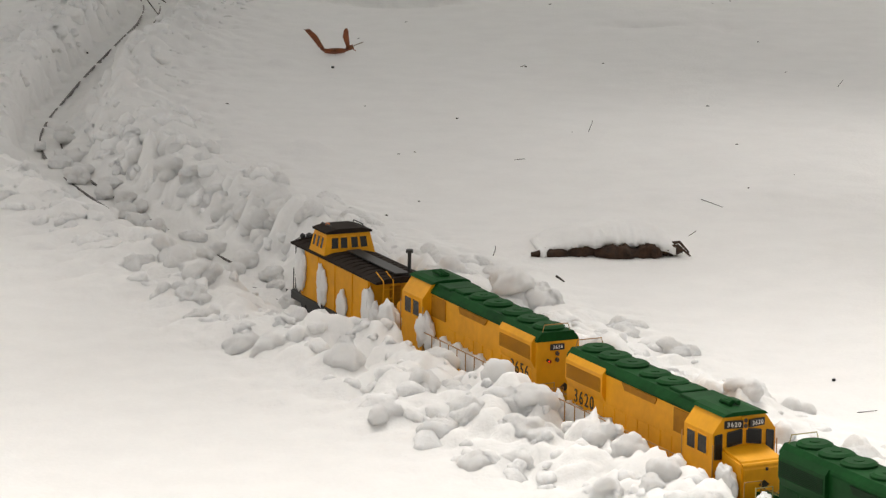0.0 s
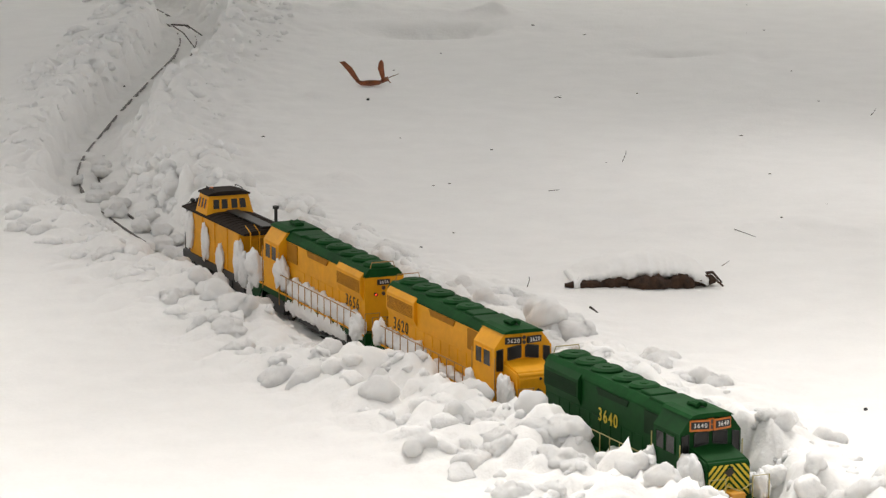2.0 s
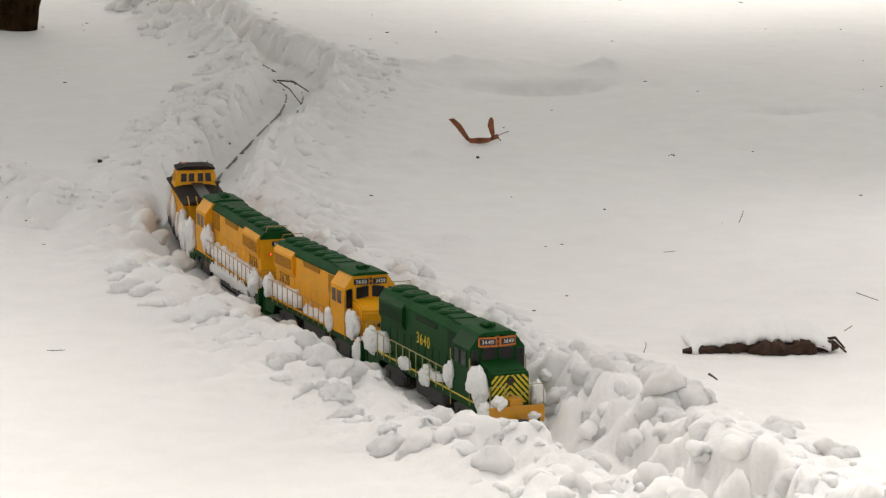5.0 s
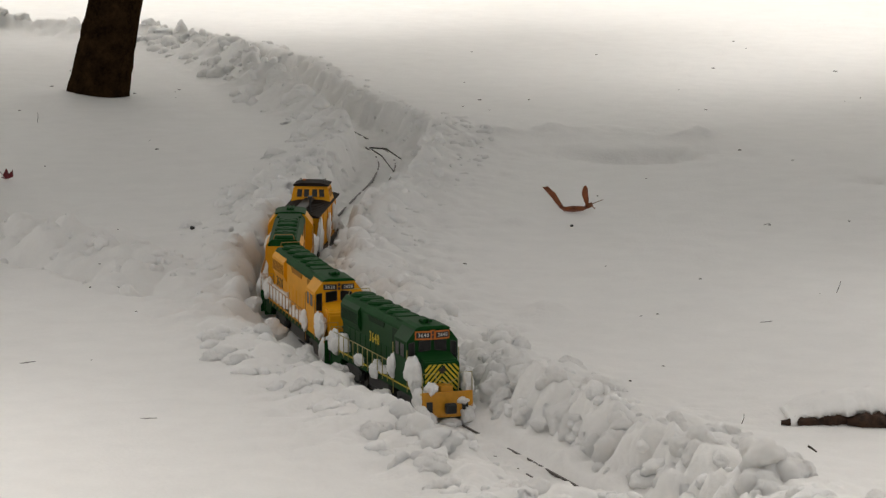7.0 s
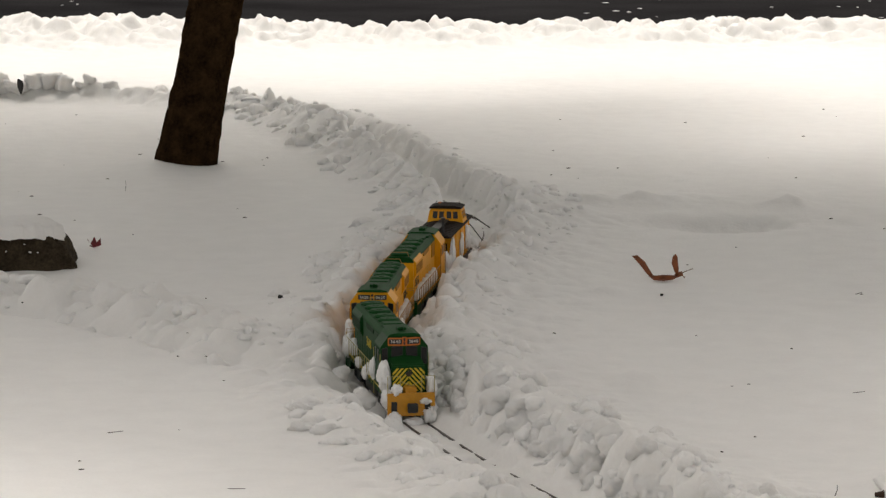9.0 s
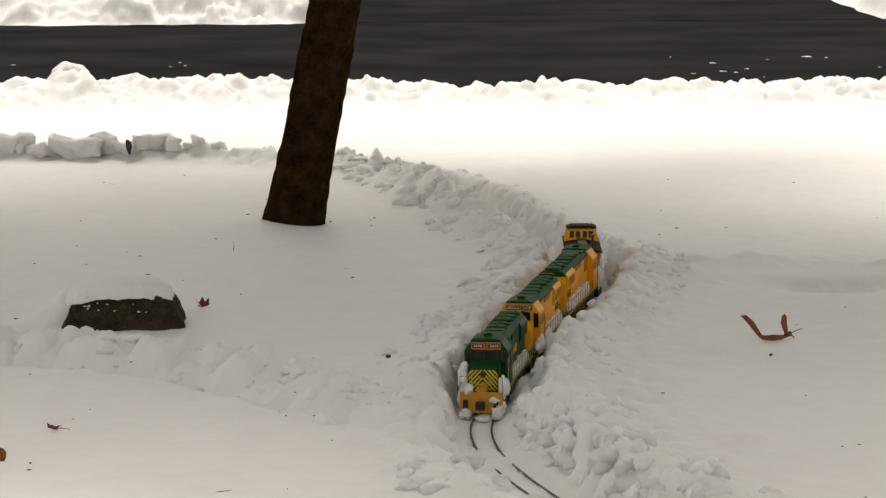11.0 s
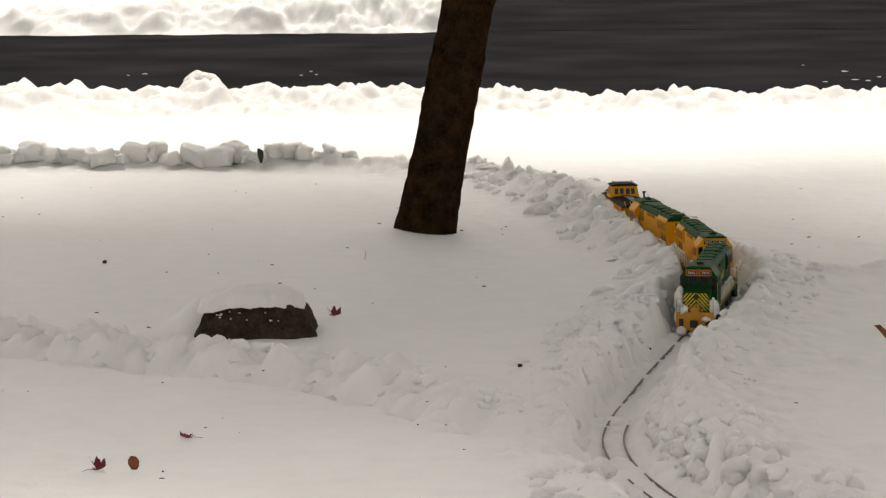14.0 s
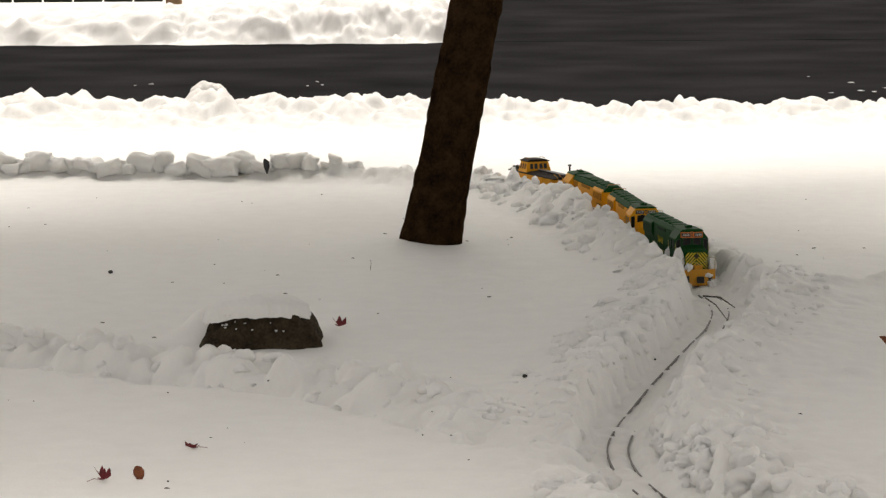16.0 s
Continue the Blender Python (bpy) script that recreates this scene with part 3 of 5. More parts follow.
    for k in range(10):
        a, b = [2 * math.pi * q / 10 for q in (k, k + 1)]
        bm.faces.new([bm.verts.new((x, 0.016 + math.cos(t) * q, 0.112 + math.sin(t) * q)) for x, t, q in ((-0.256, a, 0.0023), (-0.256, b, 0.0023), (-0.2650, b, 0.0025), (-0.2650, a, 0.0025))])
    part("glow_blind", bm, BLACK, hood)
    # fans, stacks and hatches on the roof
    for x, r in ((-0.226, 0.0250), (-0.172, 0.0250), (-0.118, 0.0250), (-0.050, 0.0235), (0.002, 0.0235)):
        bm = B()
        disc(bm, x, 0, zt, zt + 0.0050, r, 28)
        disc(bm, x, 0, zt + 0.0050, zt + 0.0078, r * 1.02, 28, r2=r * 0.80)
        disc(bm, x, 0, zt + 0.0074, zt + 0.0086, r * 0.3, 16)
        part("roof_fan", bm, ROOFGREEN, roof)
    bm = B()
    box(bm, 0.030, 0.066, -0.022, 0.022, zt, zt + 0.006, 0.002)
    part("turbo_hatch", bm, ROOFGREEN, roof)
    bm = B()
    box(bm, 0.070, 0.118, -0.028, 0.028, zt, zt + 0.005, 0.002)
    part("blower_housing", bm, ROOFGREEN, roof)
    bm = B()
    tube(bm, [(-0.252, -0.024, zt), (-0.252, -0.020, zt + 0.012), (-0.252, 0.020, zt + 0.012), (-0.252, 0.024, zt)], 0.0008, 5)
    part("lift_bar", bm, rail_mat, roof)
    # cab
    cx0, cx1, cw = 0.126, 0.205, 0.0505
    bm = B()
    prism(bm, [(-cw, 0.0535), (cw, 0.0535), (cw, 0.131), (0.031, 0.1545), (-0.031, 0.1545), (-cw, 0.131)], "X", cx0, cx1)
    cab = part("cab", bm, body, loco)
    bm = B()
    prism(bm, [(-0.036, 0.1520), (-0.031, 0.1555), (-0.020, 0.1575), (0.020, 0.1575), (0.031, 0.1555), (0.036, 0.1520)], "X", cx0 - 0.003, cx1 + 0.004)
    croof = part("cab_roof", bm, ROOFGREEN, cab)
    bm = B()
    for y in (-0.006, 0.0, 0.006):
        tube(bm, [(0.150, y, 0.1605), (0.172 + abs(y), y, 0.1615)], 0.0022, 8, 0.0032)
    box(bm, 0.148, 0.156, -0.008, 0.008, 0.1560, 0.1605)
    part("air_horn", bm, ROOFGREEN, croof)
    f = Vector((0.0012, 0, 0))
    for sgn in (-1, 1):
        window(cab, "windshield", [(cx1, sgn * 0.004, 0.116), (cx1, sgn * 0.027, 0.113), (cx1, sgn * 0.027, 0.131), (cx1, sgn * 0.004, 0.134)], f, frame_mat=BLACK)
        window(cab, "door_window", [(cx1, sgn * 0.036, 0.098), (cx1, sgn * 0.047, 0.098), (cx1, sgn * 0.047, 0.128), (cx1, sgn * 0.036, 0.130)], f, frame_mat=BLACK)
        for a, b in ((0.136, 0.160), (0.166, 0.192)):
            window(cab, "side_window", [(a, sgn * cw, 0.102), (b, sgn * cw, 0.102), (b, sgn * cw, 0.126), (a, sgn * cw, 0.126)], (0, sgn * 0.0012, 0), frame_mat=body)
        # number boards over the windshield
        a = sgn * 12
        m = Matrix.Translation((cx1 + 0.002, sgn * 0.0185, 0.1415)) @ Matrix.Rotation(radians(a), 4, "Z")
        if front_style == "chevron":
            bm = B()
            box(bm, -0.002, 0.0014, -0.0170, 0.0160, -0.0080, 0.0075, 0.0008, m=m)
            part("board_surround", bm, ORANGE, cab, "orange number board surround")
        bm = B()
        box(bm, -0.002, 0.0024, -0.0138, 0.0138, -0.0050, 0.0050, 0.0008, m=m)
        brd = part("number_board", bm, BLACK, cab)
        lettering("board_number", number, 0.0085, WHITE, brd, m @ pose(0.0026, 0, 0, 90, 0, 90))
    bm = B()
    box(bm, cx1 - 0.002, cx1 + 0.0035, -0.0045, 0.0045, 0.133, 0.150, 0.001)
    hl = part("headlight_housing", bm, ORANGE if front_style == "chevron" else YELLOW, cab)
    for z in (0.1385, 0.1455):
        bm = B()
        disc(bm, 0, z, cx1 + 0.003, cx1 + 0.0045, 0.0030, 12, "X")
        part("headlight", bm, STEEL, hl)
    # nose
    nw = 0.0355
    bm = B()
    prism(bm, [(cx1, 0.052), (0.262, 0.052), (0.262, 0.098), (0.256, 0.104), (cx1, 0.1125)], "Y", -nw, nw)
    bmesh.ops.bevel(bm, geom=[e for e in bm.edges if abs(e.verts[0].co.x - e.verts[1].co.x) > 0.004 or e.verts[0].co.x > 0.25], offset=0.003, segments=2, affect="EDGES")
    nose = part("nose", bm, body, loco)
    if front_style == "chevron":
        # yellow chevrons peaking at the middle of the nose
        for k in range(7):
            for sgn in (-1, 1):
                z = 0.1235 - k * 0.0098
                pts = [(0.0006, z), (0.0335, z - 0.033), (0.0335, z - 0.0382), (0.0006, z - 0.0052)]
                lo_, hi_ = 0.0545, 0.0985
                # clip the slanting band to the nose
                cl = pts
                for lim, above in ((lo_, True), (hi_, False)):
                    nxt = []
                    for (u0, v0), (u1, v1) in zip(cl, cl[1:] + cl[:1]):
                        in0, in1 = (v0 >= lim) == above, (v1 >= lim) == above
                        if in0:
                            nxt.append((u0, v0))
                        if in0 != in1:
                            f = (lim - v0) / (v1 - v0)
                            nxt.append((u0 + (u1 - u0) * f, lim))
                    cl = nxt
                    if len(cl) < 3:
                        break
                if len(cl) < 3:
                    continue
                bm = B()
                prism(bm, [(sgn * u, v) for u, v in cl], "X", 0.2612, 0.2626)
                part("chevron_stripe", bm, STRIPE, nose)
    bm = B()
    prism(bm, [(0.0, 0.0685), (0.0085, 0.0745), (0.0, 0.0805), (-0.0085, 0.0745)] if front_style != "chevron" else [(0.0, 0.082), (0.0085, 0.088), (0.0, 0.094), (-0.0085, 0.088)], "X", 0.2612, 0.2634)
    part("nose_emblem", bm, LETTER, nose, "black diamond emblem")
    bm = B()
    disc(bm, 0.004, 0.094, 0.2612, 0.2630, 0.0022, 10, "X")
    part("nose_light", bm, BLACK, nose)
    bm = B()
    box(bm, 0.262, 0.290, -0.012, 0.012, 0.0525, 0.066, 0.001)
    part("anticlimber_box", bm, pilot_mat, loco)
    # side numbers
    for sgn in (-1, 1):
        lettering("road_number", number, 0.026, letter_mat, hood, pose(-0.200 if front_style != "chevron" else -0.045, sgn * (w + 0.0014), 0.090 if front_style != "chevron" else 0.101, 90, 0, 180 if sgn > 0 else 0))
        handrail(loco, sgn, -0.262, 0.118, rail_mat, 12)
        bm = B()
        tube(bm, [(0.122, sgn * 0.0515, 0.030), (0.122, sgn * 0.0515, 0.12)], 0.0009, 5)
        part("grab_iron", bm, rail_mat, cab)
        bm = B()
        tube(bm, [(0.208, sgn * 0.0515, 0.045), (0.208, sgn * 0.0515, 0.118)], 0.0009, 5)
        part("grab_iron", bm, rail_mat, cab)
    return loco


def caked(loco, spots, seed):
    """Snow packed on steps and railings. spots: (x, y, z, sx, sy, sz)."""
    for k, (x, y, z, sx, sy, sz) in enumerate(spots):
        bm = B()
        rnd = random.Random(seed * 31 + k)
        clump(bm, (x, y, z), (max(sx, 0.015) * 1.2, sy * 1.2, sz * 0.95), rnd.random() * 900, 0.36, 4)
        part("caked_snow", bm, CAKED, loco, "clump of caked white snow", smooth=True)


def crust(thing, x0, x1, y0, y1, z0, z1, seed):
    """Snow packed between railing and hood: a lumpy slab with an uneven top."""
    bm = B()
    nx, nz = max(6, int((x1 - x0) / 0.0045)), 9
    front, back = [], []
    for i in range(nx + 1):
        f = i / nx
        x = x0 + (x1 - x0) * f
        end = min(1.0, 6 * min(f, 1 - f) + 0.25)
        top = z1 + (0.011 * noise.noise(Vector((x * 38, seed, 0))) + 0.007 * noise.noise(Vector((x * 110, seed, 3)))) - (z1 - z0) * 0.5 * (1 - end)
        low = z0 + 0.008 * noise.noise(Vector((x * 45, seed + 9, 0))) + 0.004 * noise.noise(Vector((x * 120, seed, 7)))
        fr, bk = [], []
        for j in range(nz + 1):
            g = j / nz
            bulge = math.sin(math.pi * min(max(g, 0.06), 0.94)) ** 0.5 * end
            n = 0.16 * noise.noise(Vector((x * 70, g * 3, seed))) + 0.12 * noise.noise(Vector((x * 160, g * 6, seed + 2)))
            z = low + (top - low) * g
            fr.append(bm.verts.new((x, y0 + (y1 - y0) * (0.25 + 0.75 * bulge + n), z)))
            bk.append(bm.verts.new((x, y0, z)))
        front.append(fr)
        back.append(bk)
    for a in (front, back):
        for i in range(nx):
            for j in range(nz):
                bm.faces.new((a[i][j], a[i + 1][j], a[i + 1][j + 1], a[i][j + 1]))
    for i in range(nx):
        bm.faces.new((front[i][0], front[i + 1][0], back[i + 1][0], back[i][0]))
        bm.faces.new((front[i][nz], front[i + 1][nz], back[i + 1][nz], back[i][nz]))
    for i in (0, nx):
        for j in range(nz):
            bm.faces.new((front[i][j], front[i][j + 1], back[i][j + 1], back[i][j]))
    bmesh.ops.recalc_face_normals(bm, faces=bm.faces)
    part("snow_crust", bm, CAKED, thing, "crust of packed white snow behind the railing", smooth=True)


loco_green = locomotive("3640", GREEN, DARKGREEN, GREEN, RAILGREEN, PILOT, STRIPE, "chevron", "dark green model diesel locomotive with yellow chevron nose, caked in snow", 1)
loco_yellow = locomotive("3620", YELLOW, GRILLE, GREEN, RAILING, GREEN, LETTER, "plain", "yellow model diesel locomotive with green roof, coupled in the middle", 2)
loco_back = locomotive("3656", YELLOW, GRILLE, GREEN, RAILING, GREEN, LETTER, "plain", "yellow model diesel locomotive with green roof and snow-filled railings", 3)
caked(loco_green, [(0.236, -0.048, 0.080, 0.026, 0.011, 0.030), (0.268, -0.046, 0.040, 0.020, 0.010, 0.022), (0.118, -0.052, 0.078, 0.010, 0.007, 0.024), 
                   (-0.265, -0.048, 0.064, 0.022, 0.010, 0.022), (0.272, 0.047, 0.062, 0.016, 0.008, 0.026), (0.280, 0.044, 0.026, 0.012, 0.010, 0.012),
                   (0.284, -0.030, 0.060, 0.006, 0.009, 0.012), (0.0, -0.051, 0.050, 0.02, 0.006, 0.014), (-0.10, -0.050, 0.055, 0.02, 0.006, 0.012), (0.236, 0.048, 0.060, 0.018, 0.008, 0.020),
                   (0.292, -0.036, 0.010, 0.008, 0.012, 0.012), (0.294, 0.038, 0.012, 0.008, 0.011, 0.016), (0.296, 0.006, 0.002, 0.008, 0.018, 0.008), (0.290, 0.030, 0.040, 0.005, 0.010, 0.006)], 5)
caked(loco_yellow, [(0.238, -0.047, 0.076, 0.020, 0.010, 0.026), (0.270, -0.044, 0.036, 0.018, 0.010, 0.026), (-0.262, -0.047, 0.070, 0.014, 0.010, 0.024), (0.12, -0.052, 0.066, 0.008, 0.006, 0.022), (0.19, 0.05, 0.055, 0.05, 0.009, 0.02), (0.07, 0.05, 0.06, 0.04, 0.008, 0.018)], 6)
crust(loco_back, -0.262, 0.122, 0.034, 0.0505, 0.046, 0.080, 1)
crust(loco_back, -0.20, 0.10, 0.046, 0.0535, 0.026, 0.050, 2)
crust(loco_back, -0.24, 0.12, -0.034, -0.0505, 0.048, 0.078, 3)
crust(loco_yellow, -0.268, -0.09, -0.034, -0.0505, 0.047, 0.079, 4)
crust(loco_yellow, -0.07, 0.10, -0.036, -0.0500, 0.048, 0.064, 5)
crust(loco_yellow, -0.25, 0.11, 0.034, 0.0505, 0.048, 0.076, 6)
crust(loco_green, -0.278, -0.205, -0.034, -0.0510, 0.040, 0.080, 7)
crust(loco_green, -0.04, 0.06, -0.036, -0.0500, 0.046, 0.063, 8)
crust(loco_green, -0.25, 0.11, 0.034, 0.0505, 0.048, 0.074, 9)
caked(loco_back, [(0.125, 0.046, 0.082, 0.020, 0.010, 0.030), (-0.255, 0.048, 0.060, 0.022, 0.010, 0.024), (0.262, 0.046, 0.068, 0.026, 0.012, 0.034), (0.285, 0.040, 0.03, 0.012, 0.012, 0.024),
                  (0.255, -0.046, 0.066, 0.026, 0.012, 0.030)], 7)


def caboose():
    cab = tagged(new("caboose"), "yellow model caboose with dark roof and windowed cupola, snow-crusted", "caboose")
    cab.scale = (1, 1, 1.10)
    bm = B()
    box(bm, -0.195, 0.195, -0.046, 0.046, 0.034, 0.044, 0.001)
    part("underframe", bm, BLACK, cab)
    bm = B()
    box(bm, -0.150, 0.150, -0.047, 0.047, 0.042, 0.121, 0.001)
    body = part("body", bm, YELLOW, cab)
    for sgn in (-1, 1):
        for x in (-0.145, -0.075, -0.0, 0.075, 0.145):
            bm = B()
            box(bm, x - 0.003, x + 0.003, sgn * 0.0477 - 0.0009, sgn * 0.0477 + 0.0009, 0.046, 0.118)
            part("side_post", bm, YELLOW, body)
        bm = B()
        box(bm, -0.19, 0.19, sgn * 0.0485 - 0.0015, sgn * 0.0485 + 0.0015, 0.030, 0.043)
        part("side_sill", bm, BLACK, cab)
        window(body, "end_door", [(sgn * 0.150, -0.010, 0.046), (sgn * 0.150, 0.010, 0.046), (sgn * 0.150, 0.010, 0.108), (sgn * 0.150, -0.010, 0.108)], (sgn * 0.001, 0, 0), mat=GRILLE)
        window(body, "end_window", [(sgn * 0.150, 0.018, 0.078), (sgn * 0.150, 0.036, 0.078), (sgn * 0.150, 0.036, 0.102), (sgn * 0.150, 0.018, 0.102)], (sgn * 0.001, 0, 0))
        # end railing, ladder and roof grabs
        bm = B()
        x = sgn * 0.192
        for y in (-0.044, -0.022, 0.022, 0.044):
            tube(bm, [(x, y, 0.044), (x, y, 0.078)], 0.0010, 5)
        tube(bm, [(x, -0.044, 0.078), (x, 0.044, 0.078)], 0.0010, 5)
        for y in (-0.040, -0.022):
            tube(bm, [(x, y, 0.044), (x, y, 0.125), (x - sgn * 0.03, y, 0.134)], 0.0010, 5)
        for k in range(5):
            tube(bm, [(x, -0.040, 0.056 + k * 0.014), (x, -0.022, 0.056 + k * 0.014)], 0.0008, 4)
        part("end_railing", bm, YELLOW if sgn > 0 else BLACK, cab)
        truck(cab, sgn * 0.115)
        bm = B()
        box(bm, min(sgn * 0.19, sgn * 0.222), max(sgn * 0.19, sgn * 0.222), -0.006, 0.006, 0.024, 0.036, 0.002)
        part("coupler", bm, BLACK, cab)
    # roof with overhang, gently arched, ribbed
    bm = B()
    prism(bm, [(-0.052, 0.1195), (0.052, 0.1195), (0.052, 0.1225), (0.030, 0.1275), (0.0, 0.1290), (-0.030, 0.1275), (-0.052, 0.1225)], "X", -0.188, 0.188)
    roof = part("roof", bm, ROOFBROWN, cab)
    for k in range(17):
        x = -0.176 + k * 0.022
        if -0.118 < x < -0.038:
            continue
        bm = B()
        prism(bm, [(-0.052, 0.1226), (0.052, 0.1226), (0.030, 0.1285), (0.0, 0.1300), (-0.030, 0.1285)], "X", x - 0.0007, x + 0.0007)
        part("roof_rib", bm, ROOFBROWN, roof)
    bm = B()
    box(bm, -0.030, 0.180, -0.012, 0.012, 0.1315, 0.1335)
    for k in range(8):
        box(bm, -0.02 + k * 0.026, -0.016 + k * 0.026, -0.010, 0.010, 0.127, 0.1315)
    part("running_board", bm, BLACK, roof)
    bm = B()
    tube(bm, [(0.150, 0.026, 0.122), (0.150, 0.026, 0.158)], 0.0032, 10)
    disc(bm, 0.150, 0.026, 0.158, 0.163, 0.0062, 12)
    part("smoke_jack", bm, BLACK, roof)
    bm = B()
    for k in range(6):
        clump(bm, (-0.186 + 0.004 * k, -0.03 + 0.011 * k, 0.131), (0.007, 0.007, 0.005), k + 3, 0.4, 1)
    part("roof_debris", bm, BLACK, roof)
    # cupola, sides leaning in
    x0, x1, w0, w1, z0, z1 = -0.112, -0.044, 0.0485, 0.0400, 0.122, 0.158
    bm = B()
    lo = [bm.verts.new(p) for p in ((x0, -w0, z0), (x1, -w0, z0), (x1, w0, z0), (x0, w0, z0))]
    hi = [bm.verts.new(p) for p in ((x0 + 0.007, -w1, z1), (x1 - 0.007, -w1, z1), (x1 - 0.007, w1, z1), (x0 + 0.007, w1, z1))]
    for i in range(4):
        bm.faces.new((lo[i], lo[(i + 1) % 4], hi[(i + 1) % 4], hi[i]))
    bm.faces.new(hi)
    bm.faces.new(lo[::-1])
    cup = part("cupola", bm, YELLOW, cab)

    for sgn, xe in ((1, x1), (-1, x0)):
        for y in (-0.0285, -0.0105, 0.0105, 0.0285):
            pts = []
            for dy, h in ((-0.0070, 0.30), (0.0070, 0.30), (0.0070, 0.80), (-0.0070, 0.80)):
                pts.append((xe - sgn * 0.007 * h, y * (1 - 0.1 * h) + dy, z0 + (z1 - z0) * h))
            window(cup, "cupola_window", pts, (sgn * 0.0010, 0, 0.0002), frame_mat=YELLOW)
    for sgn in (-1, 1):
        for x in (-0.095, -0.078, -0.061):
            pts = []
            for dx, h in ((-0.0055, 0.30), (0.0055, 0.30), (0.0055, 0.80), (-0.0055, 0.80)):
                pts.append((x + dx, sgn * (w0 + (w1 - w0) * h), z0 + (z1 - z0) * h))
            window(cup, "cupola_window", pts, (0, sgn * 0.0010, 0.0002), frame_mat=YELLOW)
    bm = B()
    prism(bm, [(-0.043, z1 - 0.001), (0.043, z1 - 0.001), (0.043, z1 + 0.002), (0.024, z1 + 0.0065), (-0.024, z1 + 0.0065), (-0.043, z1 + 0.002)], "X", x0 + 0.002, x1 - 0.002)
    croof = part("cupola_roof", bm, ROOFBROWN, cup)
    for y in (-0.03, 0.03):
        bm = B()
        tube(bm, [(x0 + 0.012, y, z1 + 0.004), (x0 + 0.014, y, z1 + 0.010), (x1 - 0.014, y, z1 + 0.010), (x1 - 0.012, y, z1 + 0.004)], 0.0009, 5)
        part("roof_grab", bm, BLACK, croof)
    bm = B()
    disc(bm, x0 + 0.02, -0.022, z1 + 0.004, z1 + 0.009, 0.004, 12)
    part("marker_beacon", bm, ORANGE, croof)
    caked(cab, [(0.150, -0.050, 0.070, 0.016, 0.008, 0.040), (0.178, -0.046, 0.058, 0.018, 0.010, 0.030), (-0.05, -0.050, 0.075, 0.010, 0.005, 0.034), (-0.145, -0.050, 0.085, 0.014, 0.006, 0.034), (0.04, -0.050, 0.060, 0.012, 0.005, 0.026),
                (0.15, 0.050, 0.075, 0.014, 0.006, 0.040), (0.0, 0.050, 0.07, 0.014, 0.005, 0.034), (-0.1, 0.05, 0.08, 0.02, 0.006, 0.03), (0.186, 0.03, 0.064, 0.014, 0.016, 0.028),
                (-0.222, 0.026, 0.016, 0.026, 0.024, 0.022), (-0.228, -0.024, 0.014, 0.024, 0.026, 0.020), (-0.212, 0.0, 0.034, 0.018, 0.03, 0.020), (-0.205, 0.040, 0.040, 0.020, 0.016, 0.028), (-0.18, 0.050, 0.022, 0.028, 0.012, 0.020)], 9)
    return cab


caboose_car = caboose()


# ---- tree ----
def off_by(a, degrees):
    return (math.degrees(a) - degrees + 180) % 360 - 180


